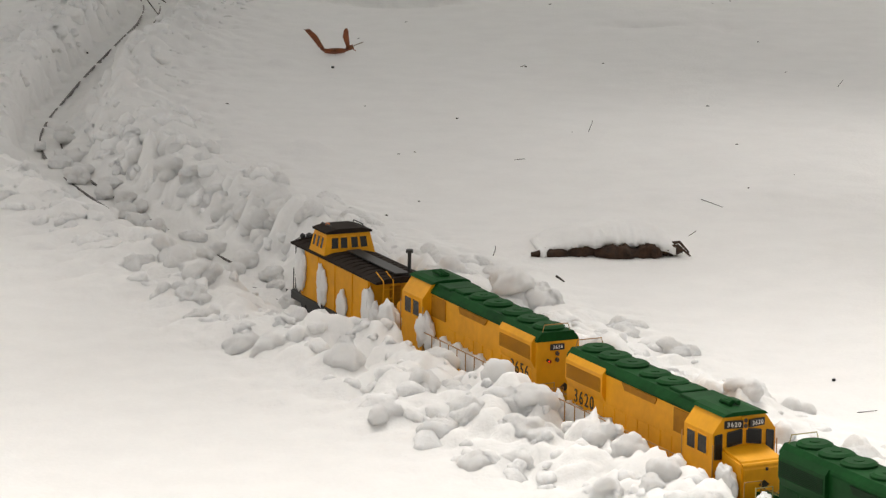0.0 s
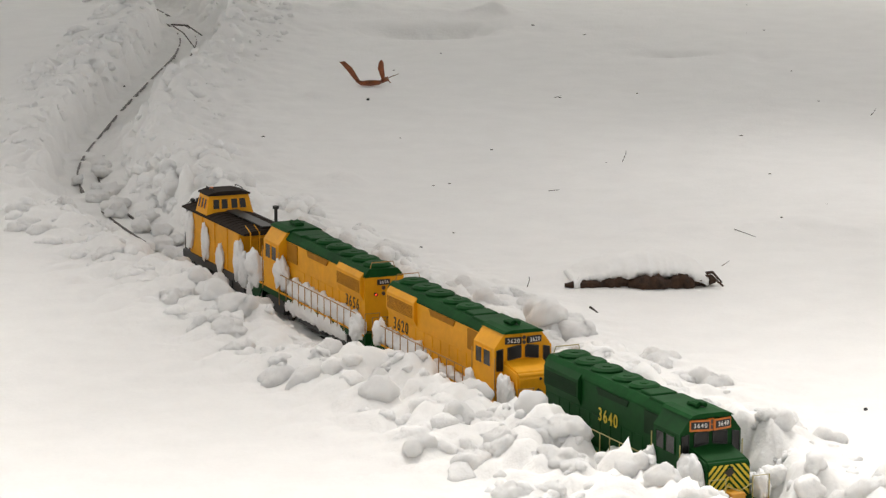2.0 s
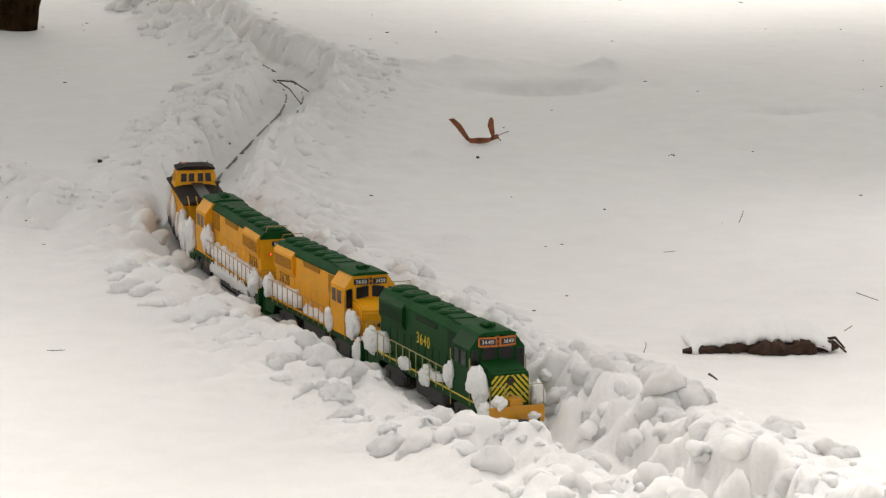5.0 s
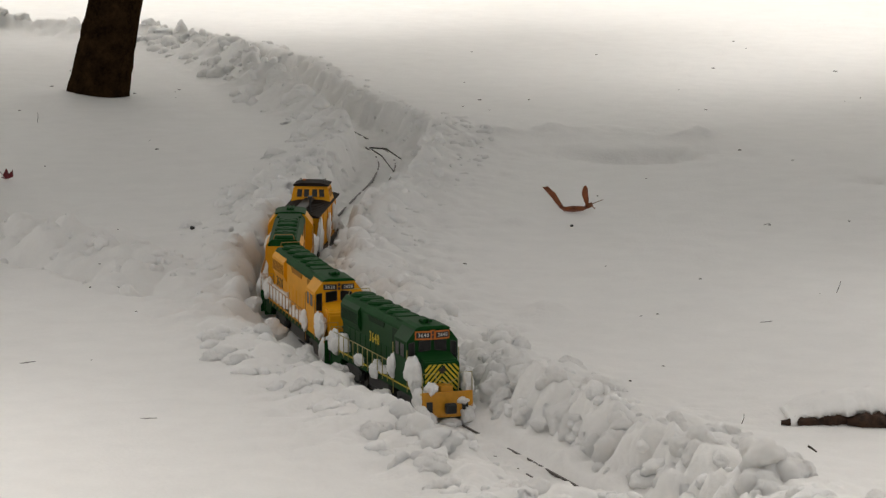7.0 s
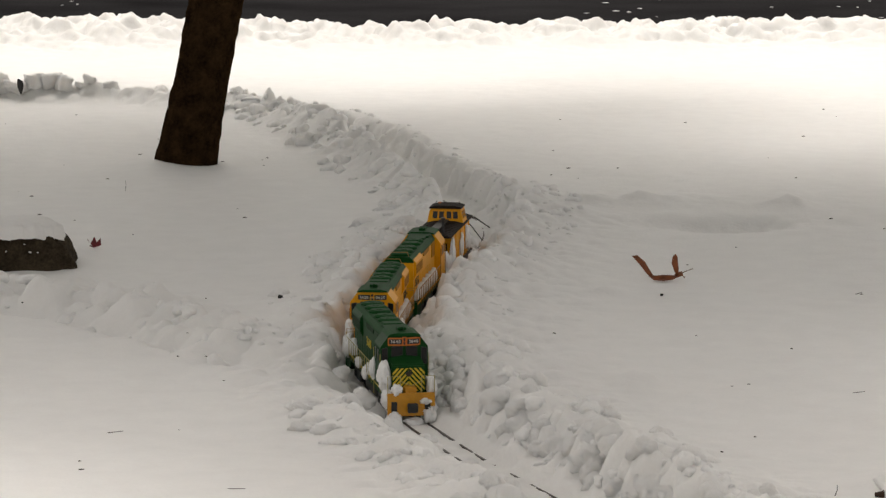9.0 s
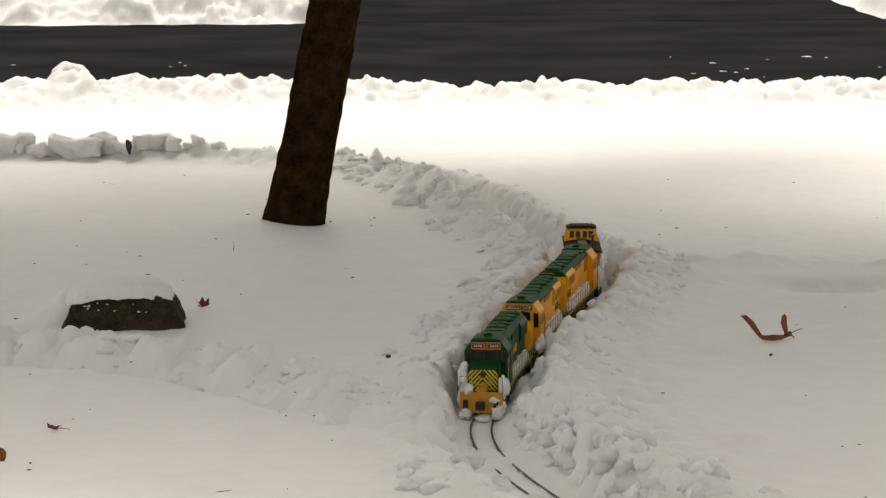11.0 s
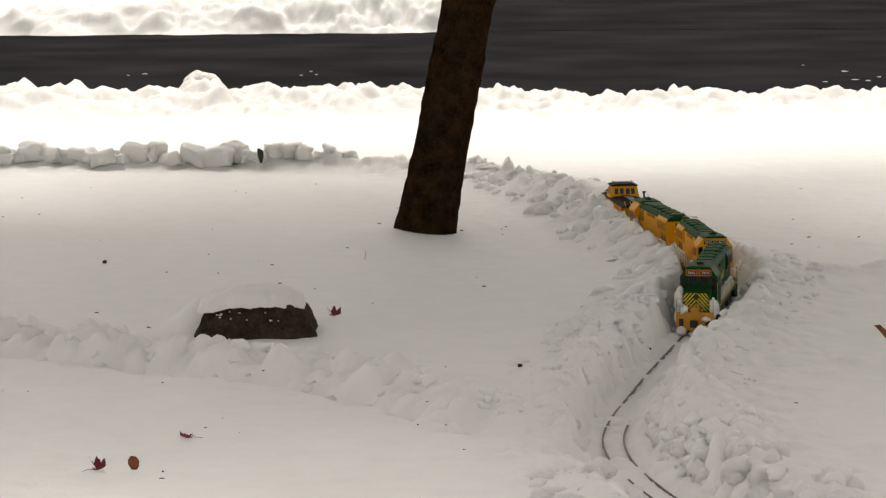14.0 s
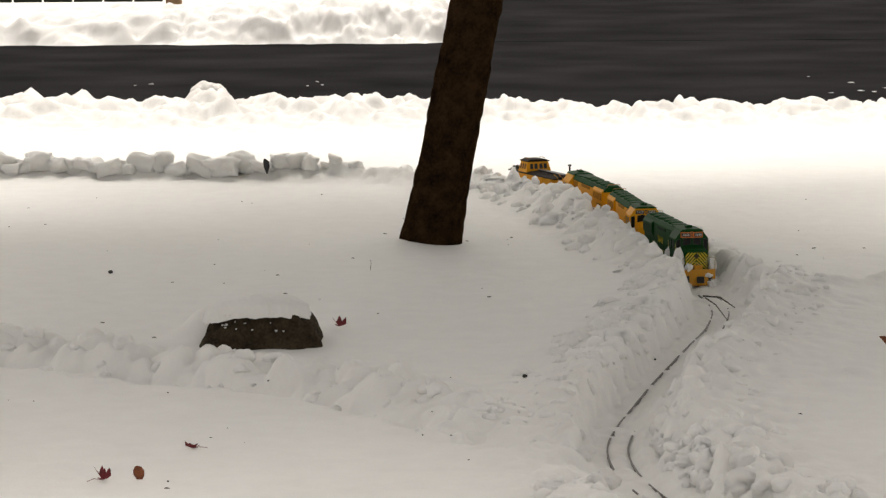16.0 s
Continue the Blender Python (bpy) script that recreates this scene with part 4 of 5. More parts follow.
def tree():
    t = tagged(new("tree"), "leaning bare-trunked tree with dark rough bark in snow", "tree")
    base = spot(-0.1765, 11.26)
    bm = B()
    n, rows = 44, 150
    rings = []
    for j in range(rows):
        h = -0.1 + 3.4 * j / (rows - 1)
        r = 0.086 + 0.012 * math.exp(-max(h, 0) / 0.12) - 0.006 * h
        c = base + Vector((0.200 * h, 0.05 * h, h))
        ring = []
        for k in range(n):
            a = 2 * math.pi * k / n
            v = Vector((math.cos(a), math.sin(a), 0))
            q = Vector((v.x * 3.2, v.y * 3.2, h * 5.5))
            q2 = Vector((v.x * 7, v.y * 7, h * 16))
            rr = r * (1 + 0.06 * noise.noise(q) + 0.11 * abs(noise.noise(q2)) + 0.035 * noise.noise(q2 * 2.3))
            ring.append(bm.verts.new(c + v * rr))
        rings.append(ring)
    for a, b in zip(rings, rings[1:]):
        for k in range(n):
            bm.faces.new((a[k], a[(k + 1) % n], b[(k + 1) % n], b[k]))
    part("trunk", bm, BARK, t, smooth=True)
    # limbs and foliage out of view, added overhead to shade the yard
    top = base + Vector((0.66, 0.165, 3.3))
    rnd = random.Random(4)
    limbs, leaves = B(), B()
    tube(limbs, [top - Vector((0, 0, 0.3)), top + Vector((0.2, 0, 1.6)), top + Vector((0.3, 0.1, 3.6))], 0.075, 10, 0.02)
    for k in range(26):
        a = k * 2.4 + rnd.uniform(-0.3, 0.3)
        h = rnd.uniform(-0.5, 2.4)
        # fuller to the south-east and north-west, where the ground needs more shade
        south, north = math.exp(-(off_by(a, -52) / 34) ** 2), math.exp(-(off_by(a, 114) / 38) ** 2)
        reach = rnd.uniform(3.8, 5.9) * (1 - 0.10 * max(h, 0)) * (0.70 + 0.50 * south + 0.48 * north)
        p0 = top + Vector((0, 0, h))
        pts = [p0]
        for i in range(1, 6):
            f = i / 5
            pts.append(p0 + Vector((math.cos(a + 0.15 * f) * reach * f, math.sin(a + 0.15 * f) * reach * f, 0.55 * f * (1 - 0.4 * f) + rnd.uniform(-0.06, 0.06))))
        tube(limbs, pts, 0.035, 6, 0.006)
        for i in range(int(200 + 520 * south + 260 * north)):
            f = rnd.uniform(0.12, 1.02)
            j = min(4, int(f * 5))
            q = pts[j].lerp(pts[j + 1], f * 5 - j if f < 1 else 1) + Vector((rnd.gauss(0, 0.36), rnd.gauss(0, 0.36), rnd.gauss(-0.03, 0.13)))
            l, w = rnd.uniform(0.10, 0.2), rnd.uniform(0.05, 0.10)
            u = Vector((rnd.gauss(0, 1), rnd.gauss(0, 1), rnd.gauss(0, 0.35))).normalized()
            v = u.cross(Vector((rnd.gauss(0, 0.5), rnd.gauss(0, 0.5), 1))).normalized()
            leaves.faces.new([leaves.verts.new(q + u * l), leaves.verts.new(q + v * w), leaves.verts.new(q - u * l), leaves.verts.new(q - v * w)])
    part("limbs", limbs, BARK, t)
    part("shade_crown", leaves, NEEDLE, t, "dense dark green foliage, unseen, added to shade the yard")
    # snow settled against the bark scars
    return t


tree()


# ---- stone, log, leaves and litter ----
def stone():
    st = tagged(new("stone"), "dark rough stone block capped with snow", "stone")
    c = spot(-0.583, 9.17)
    c.z = float(land(9.17))
    bm = B()
    bmesh.ops.create_cube(bm, size=1.0)
    bmesh.ops.subdivide_edges(bm, edges=bm.edges[:], cuts=22, use_grid_fill=True)
    for v in bm.verts:
        g = v.co.z + 0.5
        # sides lean in, the left one more than the right; corners knocked off
        left, right = -0.172 + 0.052 * g, 0.170 - 0.036 * g
        u = v.co.x + 0.5
        round_ = 1 - 0.35 * (2 * abs(v.co.x)) ** 6
        p = Vector((left + (right - left) * u, v.co.y * (0.20 - 0.05 * g) * round_ - 0.01 * (1 - g), g * 0.126 - 0.035))
        p.z -= 0.022 * g * max(0.0, (2 * abs(v.co.x)) ** 5)
        rough = Vector((noise.noise(p * 15), noise.noise(p * 15 + Vector((5, 1, 2))), noise.noise(p * 13 + Vector((1, 8, 2)))))
        fine = Vector((noise.noise(p * 55), noise.noise(p * 55 + Vector((3, 1, 2))), noise.noise(p * 60)))
        v.co = p + rough * 0.012 + fine * 0.0065
    part("rock", bm, STONE, st, at=Matrix.Translation(c))
    # snow lying on the top and spilling a little over its uneven rim
    bm = B()
    n, rings = 110, 18
    loops = []
    for j in range(rings + 1):
        f = j / rings
        ring = []
        for k in range(n):
            a = 2 * math.pi * k / n
            ca, sa = math.cos(a), math.sin(a)
            wob = 1 + 0.06 * noise.noise(Vector((ca * 2.5, sa * 2.5, 3))) + 0.08 * noise.noise(Vector((ca * 9, sa * 9, 3))) + 0.06 * noise.noise(Vector((ca * 22, sa * 22, 5)))
            sq = (abs(ca) ** 2.6 + abs(sa) ** 2.6) ** (-1 / 2.6)
            px, py = ca * 0.136 * wob * f * sq - 0.010, sa * 0.094 * wob * f * sq - 0.002
            z = 0.104 + 0.028 * math.sqrt(max(0, 1 - f ** 2.2)) + 0.006 * noise.noise(Vector((px * 26, py * 26, 1))) + 0.003 * noise.noise(Vector((px * 80, py * 80, 1))) - 0.020 * (f > 0.98) - max(0, -0.05 - px) * 0.22 - max(0, px - 0.06) * 0.12
            ring.append(bm.verts.new((px, py, z)))
        loops.append(ring)
    for a, b in zip(loops, loops[1:]):
        for k in range(n):
            bm.faces.new((a[k], b[k], b[(k + 1) % n], a[(k + 1) % n]))
    part("snow_cap", bm, SNOW, st, "smooth white snow cap", smooth=True, at=Matrix.Translation(c))
    bm = B()
    rnd = random.Random(12)
    for k in range(18):
        z = rnd.uniform(0.05, 0.095)
        x = rnd.uniform(-0.115, -0.03) if k % 3 else rnd.uniform(-0.1, 0.1)
        clump(bm, (x, -0.104 + z * 0.20 + rnd.uniform(-0.004, 0.004), z), (rnd.uniform(0.0015, 0.0045), 0.005, rnd.uniform(0.001, 0.0025)), k, 0.6, 1)
    tagged(part("snow_flecks", bm, SNOW, st, "white snow flecks clinging to the face", at=Matrix.Translation(c)), kind="stuff")


stone()


def fallen_branch():
    lg = tagged(new("fallen_branch"), "dark rotten broken branch half buried in snow", "branch")
    y = 6.185
    for k, (x0, x1, r, dz, dy) in enumerate(((1.098, 1.172, 0.0093, 0.004, 0.0), (1.160, 1.225, 0.0144, 0.006, 0.005), (1.215, 1.297, 0.0175, 0.006, -0.004), (1.291, 1.342, 0.0196, 0.006, 0.003), (1.336, 1.383, 0.0103, 0.010, 0.01))):
        bm = B()
        pts = [spot(x0 + (x1 - x0) * i / 20, y + dy + 0.006 * noise.noise(Vector((k, i * 0.25, 0))), dz) for i in range(21)]
        z = sum(p.z for p in pts) / 21
        n, rings = 20, []
        for i, p in enumerate(pts):
            f = i / 20
            rr = r * (0.22 + 0.78 * math.sin(math.pi * min(max(f, 0.03), 0.96)) ** 0.6)
            rings.append([bm.verts.new((p.x, p.y + math.cos(2 * math.pi * q / n) * rr * (1 + 0.5 * noise.noise(Vector((i * 0.32, q * 0.6, k * 5))) + 0.3 * noise.noise(Vector((i * 0.9, q * 1.1, k * 3)))), z + math.sin(2 * math.pi * q / n) * rr * 0.95 * (1 + 0.55 * noise.noise(Vector((i * 0.33, q * 0.7, k * 7 + 2))) + 0.3 * noise.noise(Vector((i * 1.0, q * 1.1, k * 2)))))) for q in range(n)])
        for a, b in zip(rings, rings[1:]):
            for q in range(n):
                bm.faces.new((a[q], a[(q + 1) % n], b[(q + 1) % n], b[q]))
        bm.faces.new(rings[0][::-1])
        bm.faces.new(rings[-1])
        part("broken_piece", bm, BARKWOOD, lg, smooth=True)
    bm = B()
    for a, b in (((1.355, 6.210), (1.390, 6.159)), ((1.367, 6.231), (1.394, 6.190)), ((1.352, 6.180), (1.355, 6.221))):
        tube(bm, [spot(*a, 0.012), spot((a[0] + b[0]) / 2, (a[1] + b[1]) / 2, 0.022), spot(*b, 0.008)], 0.0035, 6, 0.0018)
    part("splinter", bm, BARKWOOD, lg)
    bm = B()
    n, m = 70, 16
    grid = []
    for i in range(n + 1):
        f = i / n
        x = 1.114 + 0.254 * f
        row = []
        for j in range(m + 1):
            g = j / m
            lip = 0.012 * noise.noise(Vector((x * 30, 0, 0))) + 0.009 * noise.noise(Vector((x * 95, 2, 0)))
            yy = 6.182 + lip + 0.15 * g
            h = (0.032 + 0.030 * f) * math.sin(math.pi * (0.16 + 0.84 * g)) ** 0.8 * math.sin(math.pi * min(max(f, 0.03), 0.985)) ** 0.35
            p = spot(x, yy)
            row.append(bm.verts.new((x, yy, p.z - 0.006 * g + h + 0.004 * (1 - g) + 0.004 * noise.noise(Vector((x * 30, yy * 30, 4))))))
        grid.append(row)
    for a, b in zip(grid, grid[1:]):
        for j in range(m):
            bm.faces.new((a[j], b[j], b[j + 1], a[j + 1]))
    r = bmesh.ops.extrude_face_region(bm, geom=bm.faces[:])
    for v in [e for e in r["geom"] if isinstance(e, bmesh.types.BMVert)]:
        v.co.z -= 0.012
    bmesh.ops.recalc_face_normals(bm, faces=bm.faces)
    part("snow_cover", bm, SNOW, lg, "rounded white snow lying along the top", smooth=True)


BARKWOOD = material("rotten_wood", (0.050, 0.024, 0.012), 0.9, scale=60, vary=0.4, bump=0.9, dist=0.004, tint=(0.010, 0.006, 0.004))
fallen_branch()


def blade(bm, spine, width, curl=0.3):
    """A curled leaf blade along spine points, with thickness."""
    rows = []
    n = len(spine)
    for i, p in enumerate(spine):
        f = i / (n - 1)
        w = width * math.sin(math.pi * min(max(f, 0.04), 0.97)) ** 0.7
        d = (Vector(spine[min(i + 1, n - 1)]) - Vector(spine[max(i - 1, 0)])).normalized()
        side = d.cross(Vector((0.25, 1.0, 0.15))).normalized() if abs(d.z) > 0.6 else d.cross(Vector((0, -0.5, 1))).normalized()
        up = side.cross(d)
        rows.append([bm.verts.new(Vector(p) + side * w * a + up * w * curl * abs(a)) for a in (-1, -0.5, 0, 0.5, 1)])
    for a, b in zip(rows, rows[1:]):
        for k in range(4):
            bm.faces.new((a[k], a[k + 1], b[k + 1], b[k]))
    r = bmesh.ops.extrude_face_region(bm, geom=bm.faces[:])
    for v in [e for e in r["geom"] if isinstance(e, bmesh.types.BMVert)]:
        v.co += Vector((0, 0.0005, 0.0006))
    bmesh.ops.recalc_face_normals(bm, faces=bm.faces)


def dry_leaf():
    lf = tagged(new("dry_leaf"), "curled brown dry leaf with upright tips on snow", "leaf")
    g = spot(1.06, 8.86).z
    y = 8.86
    for name, pts, w in (("left_lobe", [(1.000, y, g + 0.006), (0.985, y, g + 0.022), (0.972, y + 0.005, g + 0.042), (0.955, y + 0.005, g + 0.060), (0.944, y, g + 0.064)], 0.0075),
                         ("leaf_body", [(0.986, y, g + 0.014), (1.000, y - 0.01, g + 0.007), (1.02, y - 0.01, g + 0.006), (1.04, y - 0.01, g + 0.008), (1.052, y, g + 0.012)], 0.013),
                         ("upright_lobe", [(1.056, y, g + 0.012), (1.053, y, g + 0.028), (1.049, y, g + 0.045), (1.050, y, g + 0.060), (1.051, y, g + 0.067)], 0.008),
                         ("right_lobe", [(1.046, y, g + 0.006), (1.056, y, g + 0.013), (1.066, y, g + 0.016), (1.074, y, g + 0.008)], 0.011)):
        bm = B()
        blade(bm, [(px * 1.028, py, pz) for px, py, pz in pts], w)
        part(name, bm, DRYLEAF, lf, smooth=True)
    bm = B()
    tube(bm, [(1.090, y, g + 0.017), (1.110, y, g + 0.026), (1.125, y, g + 0.031)], 0.0012, 5, 0.0008)
    part("stem", bm, POST, lf)


dry_leaf()


def red_leaf(x, y, w, turn, seed, mat=None, label="dark red curled maple leaf lying on snow", stem=True, lift=0.010):
    lf = new("maple_leaf")
    tagged(lf, label, "leaf", group="fallen leaves")
    lf.matrix_basis = Matrix.Translation(spot(x, y)) @ Matrix.Rotation(turn, 4, "Z")
    rnd = random.Random(seed)
    bm = B()
    c = bm.verts.new((0, 0, 0.002))
    rim = []
    lobes = 5
    for k in range(30):
        a = -2.5 + 5.0 * k / 29
        r = w * (0.70 + 0.30 * abs(math.cos(a * lobes / 2.0)) ** 1.2)
        rim.append(bm.verts.new((math.cos(a) * r, math.sin(a) * r * 0.7, 0.003 + lift * (r / w) ** 2 * (0.8 + 0.4 * rnd.random()) * (1.2 if math.sin(a) > 0 else 0.35))))
    for a, b in zip(rim, rim[1:]):
        bm.faces.new((c, a, b))
    r = bmesh.ops.extrude_face_region(bm, geom=bm.faces[:])
    for v in [e for e in r["geom"] if isinstance(e, bmesh.types.BMVert)]:
        v.co.z += 0.0008
    bmesh.ops.recalc_face_normals(bm, faces=bm.faces)
    part("blade", bm, mat or REDLEAF, lf)
    if stem:
        bm = B()
        tube(bm, [(-w * 0.1, 0, 0.003), (-w * 0.9, 0.004, 0.006), (-w * 1.9, -0.004, 0.003)], 0.0008, 5, 0.0005)
        part("stem", bm, REDLEAF, lf)


red_leaf(-0.389, 9.374, 0.020, 0.4, 1, lift=0.018, stem=False)
red_leaf(-0.637, 7.686, 0.017, 3.0, 2)
red_leaf(-0.794, 7.332, 0.019, 0.5, 3, lift=0.020)


def upright_leaf(x, y):
    lf = tagged(new("dry_leaf"), "brown dry leaf standing upright in snow", "leaf", group="fallen leaves")
    lf.matrix_basis = Matrix.Translation(spot(x, y))
    bm = B()
    blade(bm, [(0.003, 0, -0.004), (0.002, 0, 0.006), (0.0, 0.001, 0.014), (-0.003, 0.002, 0.022), (-0.005, 0.003, 0.027)], 0.013, 0.25)
    part("blade", bm, DRYLEAF, lf, smooth=True)


upright_leaf(-0.722, 7.35)


def twig(pts, r, label, name="twig"):
    bm = B()
    tube(bm, [spot(x, y, z) for x, y, z in pts], r, 5, r * 0.6)
    o = part(name, bm, TWIG)
    tagged(o, label, "twig", group="litter on the snow")


for a, b, h in (((1.482, 7.641), (1.491, 7.641), 0.026), ((1.547, 6.769), (1.571, 6.682), 0.004), ((2.220, 8.255), (2.231, 8.245), 0.020), ((1.496, 8.635), (1.504, 8.594), 0.012), ((1.028, 6.189), (1.032, 6.189), 0.020), ((1.437, 6.384), (1.447, 6.363), 0.014), ((-0.345, 10.588), (-0.344, 10.588), 0.030),
                ((1.256, 7.309), (1.281, 7.309), 0.002), ((1.393, 4.996), (1.424, 4.996), 0.003), ((-0.031, 6.329), (0.000, 6.322), 0.002), ((-0.267, 6.964), (-0.236, 6.960), 0.003)):
    twig([(a[0], a[1], 0.0), ((a[0] + b[0]) / 2 + 0.002, (a[1] + b[1]) / 2, h * 0.6), (b[0], b[1], h)], 0.0008, "thin dark twig sticking out of snow")
twig([(0.526, 5.438, 0.002), (0.539, 5.448, 0.006), (0.551, 5.474, 0.010), (0.553, 5.484, 0.013)], 0.0020, "small curved dark twig on snow")
twig([(1.104, 5.962, 0.010), (1.110, 5.957, 0.006), (1.116, 5.947, 0.001)], 0.0024, "small dark bud twig on snow")
twig([(0.621, 10.208, 0.03), (0.658, 10.054, 0.05), (0.691, 9.930, 0.03)], 0.0028, "dark stick lying across the heaped snow", "stick")
twig([(0.625, 10.177, 0.03), (0.639, 9.951, 0.04), (0.663, 9.787, 0.02)], 0.0022, "dark stick poking from the trench edge", "stick")


def seed_pod(x, y, r):
    bm = B()
    p = spot(x, y, r * 0.6)
    clump(bm, p, (r, r, r * 0.8), x * 10, 0.25, 2)
    tagged(part("seed_pod", bm, BLACK, smooth=True), "small round black seed pod on snow", "seed pod", group="litter on the snow")


for x, y, r in ((0.089, 8.554, 0.0060), (-1.115, 10.551, 0.0075), (1.019, 8.635, 0.0042), (1.409, 5.197, 0.0035), (0.436, 9.252, 0.003), (-0.144, 7.813, 0.0022), (-0.658, 7.319, 0.0025)):
    seed_pod(x, y, r)


# ---- loose clods heaped along the cutting ----
def side_crumbs():
    rnd = random.Random(21)
    for k in range(120):
        i = rnd.randrange(10, int(len(SIDE) * 0.72))
        p = SIDE[i]
        x, y = p[0] + rnd.gauss(0, 0.09), p[1] + rnd.gauss(0, 0.10)
        if abs(near_line(np.array([x]), np.array([y]), TRACK, 0.6)[0][0]) < 0.12:
            continue
        if y > 8.78 and abs(x + 0.58) < 0.3:
            continue
        r = 0.008 + 0.028 * rnd.random() ** 2
        lay(k, Matrix.Translation(spot(x, y, -r * 0.3)) @ Matrix.Rotation(rnd.uniform(0, 6), 4, "Z") @ Matrix.Diagonal((r * 1.2, r, r * 0.9, 1)), r, "small white snow clod on the low heaped ridge", "snow clods on the ridge")


def clod_shape(seed, fine):
    """A clod grown together from several round lumps."""
    rnd = random.Random(seed)
    lobes = [(Vector((0, 0, 0)), 0.62)]
    for _ in range(rnd.randint(7, 11)):
        d = Vector((rnd.gauss(0, 1), rnd.gauss(0, 1), rnd.gauss(0, 0.8))).normalized()
        lobes.append((d * rnd.uniform(0.42, 0.60), rnd.uniform(0.34, 0.50)))
    bm = B()
    r = bmesh.ops.create_icosphere(bm, subdivisions=fine, radius=1.0)
    off = Vector((seed * 5.1, seed * 2.7, seed * 9.3))
    for v in r["verts"]:
        d = v.co.normalized()
        w = d + 0.22 * Vector((noise.noise(d * 2 + off), noise.noise(d * 2 - off), noise.noise(d * 2 + off * 1.7)))
        w.normalize()
        total = 0.0
        for c, q in lobes:
            b = w.dot(c)
            disc_ = b * b - c.length_squared + q * q
            if disc_ > 0:
                total += max(0.0, b + math.sqrt(disc_)) ** 20
        v.co = d * (total ** (1 / 20) * 1.02 + 0.09 * noise.noise(d * 3.4 + off) + 0.055 * noise.noise(d * 7 + off) + 0.025 * noise.noise(d * 15 + off))
    return mesh_from(bm, "snow_clod", CLOD, True)


CLOD_SHAPES = [clod_shape(i + 1, 3) for i in range(9)]
FINE_CLODS = [clod_shape(i + 31, 4) for i in range(7)]
SMALL_CLODS = [clod_shape(i + 61, 2) for i in range(5)]


def clods(name, count, seed, y0, y1, lo, hi, side, reach, label, clear=0.066, big=0.026, power=2.0):
    """Clods thrown out to one side of the line: the big ones singly, the rest together."""
    rnd = random.Random(seed)
    s_lo, s_hi = [float(np.interp(y, TRACK[:, 1], TRACK_S)) for y in (y0, y1)]
    cs = np.array([(rnd.uniform(s_lo, s_hi), rnd.random() ** 1.4, rnd.random() ** power) for _ in range(count)])
    px, py = np.interp(cs[:, 0], TRACK_S, TRACK[:, 0]), np.interp(cs[:, 0], TRACK_S, TRACK[:, 1])
    qx, qy = np.interp(cs[:, 0] + 0.02, TRACK_S, TRACK[:, 0]), np.interp(cs[:, 0] + 0.02, TRACK_S, TRACK[:, 1])
    tx, ty = (qx - px) / 0.02, (qy - py) / 0.02
    r = lo + (hi - lo) * cs[:, 2]
    off = side * (clear + r * 1.05 + reach * cs[:, 1])
    x, y = px - ty * off, py + tx * off
    z = snow_height(x, y)
    # keep clods clear of the cutting where it doubles back, and of the open stretch
    dist, _ = near_line(x, y, TRACK, 0.6)
    keep = np.abs(dist) > np.where((side > 0) & (cs[:, 0] > 1.95) & (cs[:, 0] < 4.0), clear + 0.045 + r, clear + r)
    V, F, n = [], [], 0
    for k in np.where(keep)[0]:
        o = k * 1.37
        turn = Matrix.Rotation(o, 4, "Z") @ Matrix.Rotation(o * 2.3, 4, "X")
        sc = r[k] * np.array([1 + 0.22 * math.sin(o * 2), 1 + 0.22 * math.cos(o * 3), 0.86 + 0.15 * math.sin(o * 5)])
        at = (x[k], y[k], z[k] - r[k] * 0.32)
        if r[k] > big:
            lay(k, Matrix.Translation(at) @ Matrix.Diagonal((*sc, 1)) @ turn, r[k], label, "snow clods along the track")
            continue
        shapes = CLOD_SHAPES if r[k] > (0.015 if y[k] < 8 else 0.022) else SMALL_CLODS
        me = shapes[k % len(shapes)]
        n = gather(me, np.array(Matrix.Translation(at) @ Matrix.Diagonal((*sc, 1)) @ turn), V, F, n)
    crumbs(name, V, F)


def gather(me, m, V, F, n):
    """Adds the mesh, placed by m, to the lists of points and faces."""
    q = np.empty(len(me.vertices) * 3, np.float32)
    me.vertices.foreach_get("co", q)
    tri = np.empty(len(me.polygons) * 3, np.int32)
    me.polygons.foreach_get("vertices", tri)
    V.append(q.reshape(-1, 3) @ m[:3, :3].T + m[:3, 3])
    F.append(tri.reshape(-1, 3) + n)
    return n + len(me.vertices)


def crumbs(name, V, F):
    me = bpy.data.meshes.new(name)
    me.from_pydata(np.vstack(V).tolist(), [], np.vstack(F).tolist())
    me.materials.append(CLOD)
    me.polygons.foreach_set("use_smooth", [True] * len(me.polygons))
    tagged(new(name, me), "loose white snow crumbs along the cutting", "snow crumbs", kind="stuff")


LAID = []


def lay(k, m, r, label, group):
    """Puts a clod on the list; settle() makes the nearest ones things of their own."""
    shapes = FINE_CLODS if r > 0.032 and m.translation.y < 7.2 else CLOD_SHAPES
    LAID.append((m.translation.y - 40 * r, len(LAID), shapes[k % len(shapes)], m, label, group))


def settle():
    LAID.sort(key=lambda c: c[:2])
    for _, _, me, m, label, group in LAID[:270]:
        ob = new("snow_clod", me)
        ob.matrix_basis = m
        tagged(ob, label, "snow clod", group=group)
    V, F, n = [], [], 0
    for k, (_, _, me, m, _, _) in enumerate(LAID[270:]):
        n = gather(CLOD_SHAPES[k % len(CLOD_SHAPES)], np.array(m), V, F, n)
    crumbs("snow_crumbs", V, F)


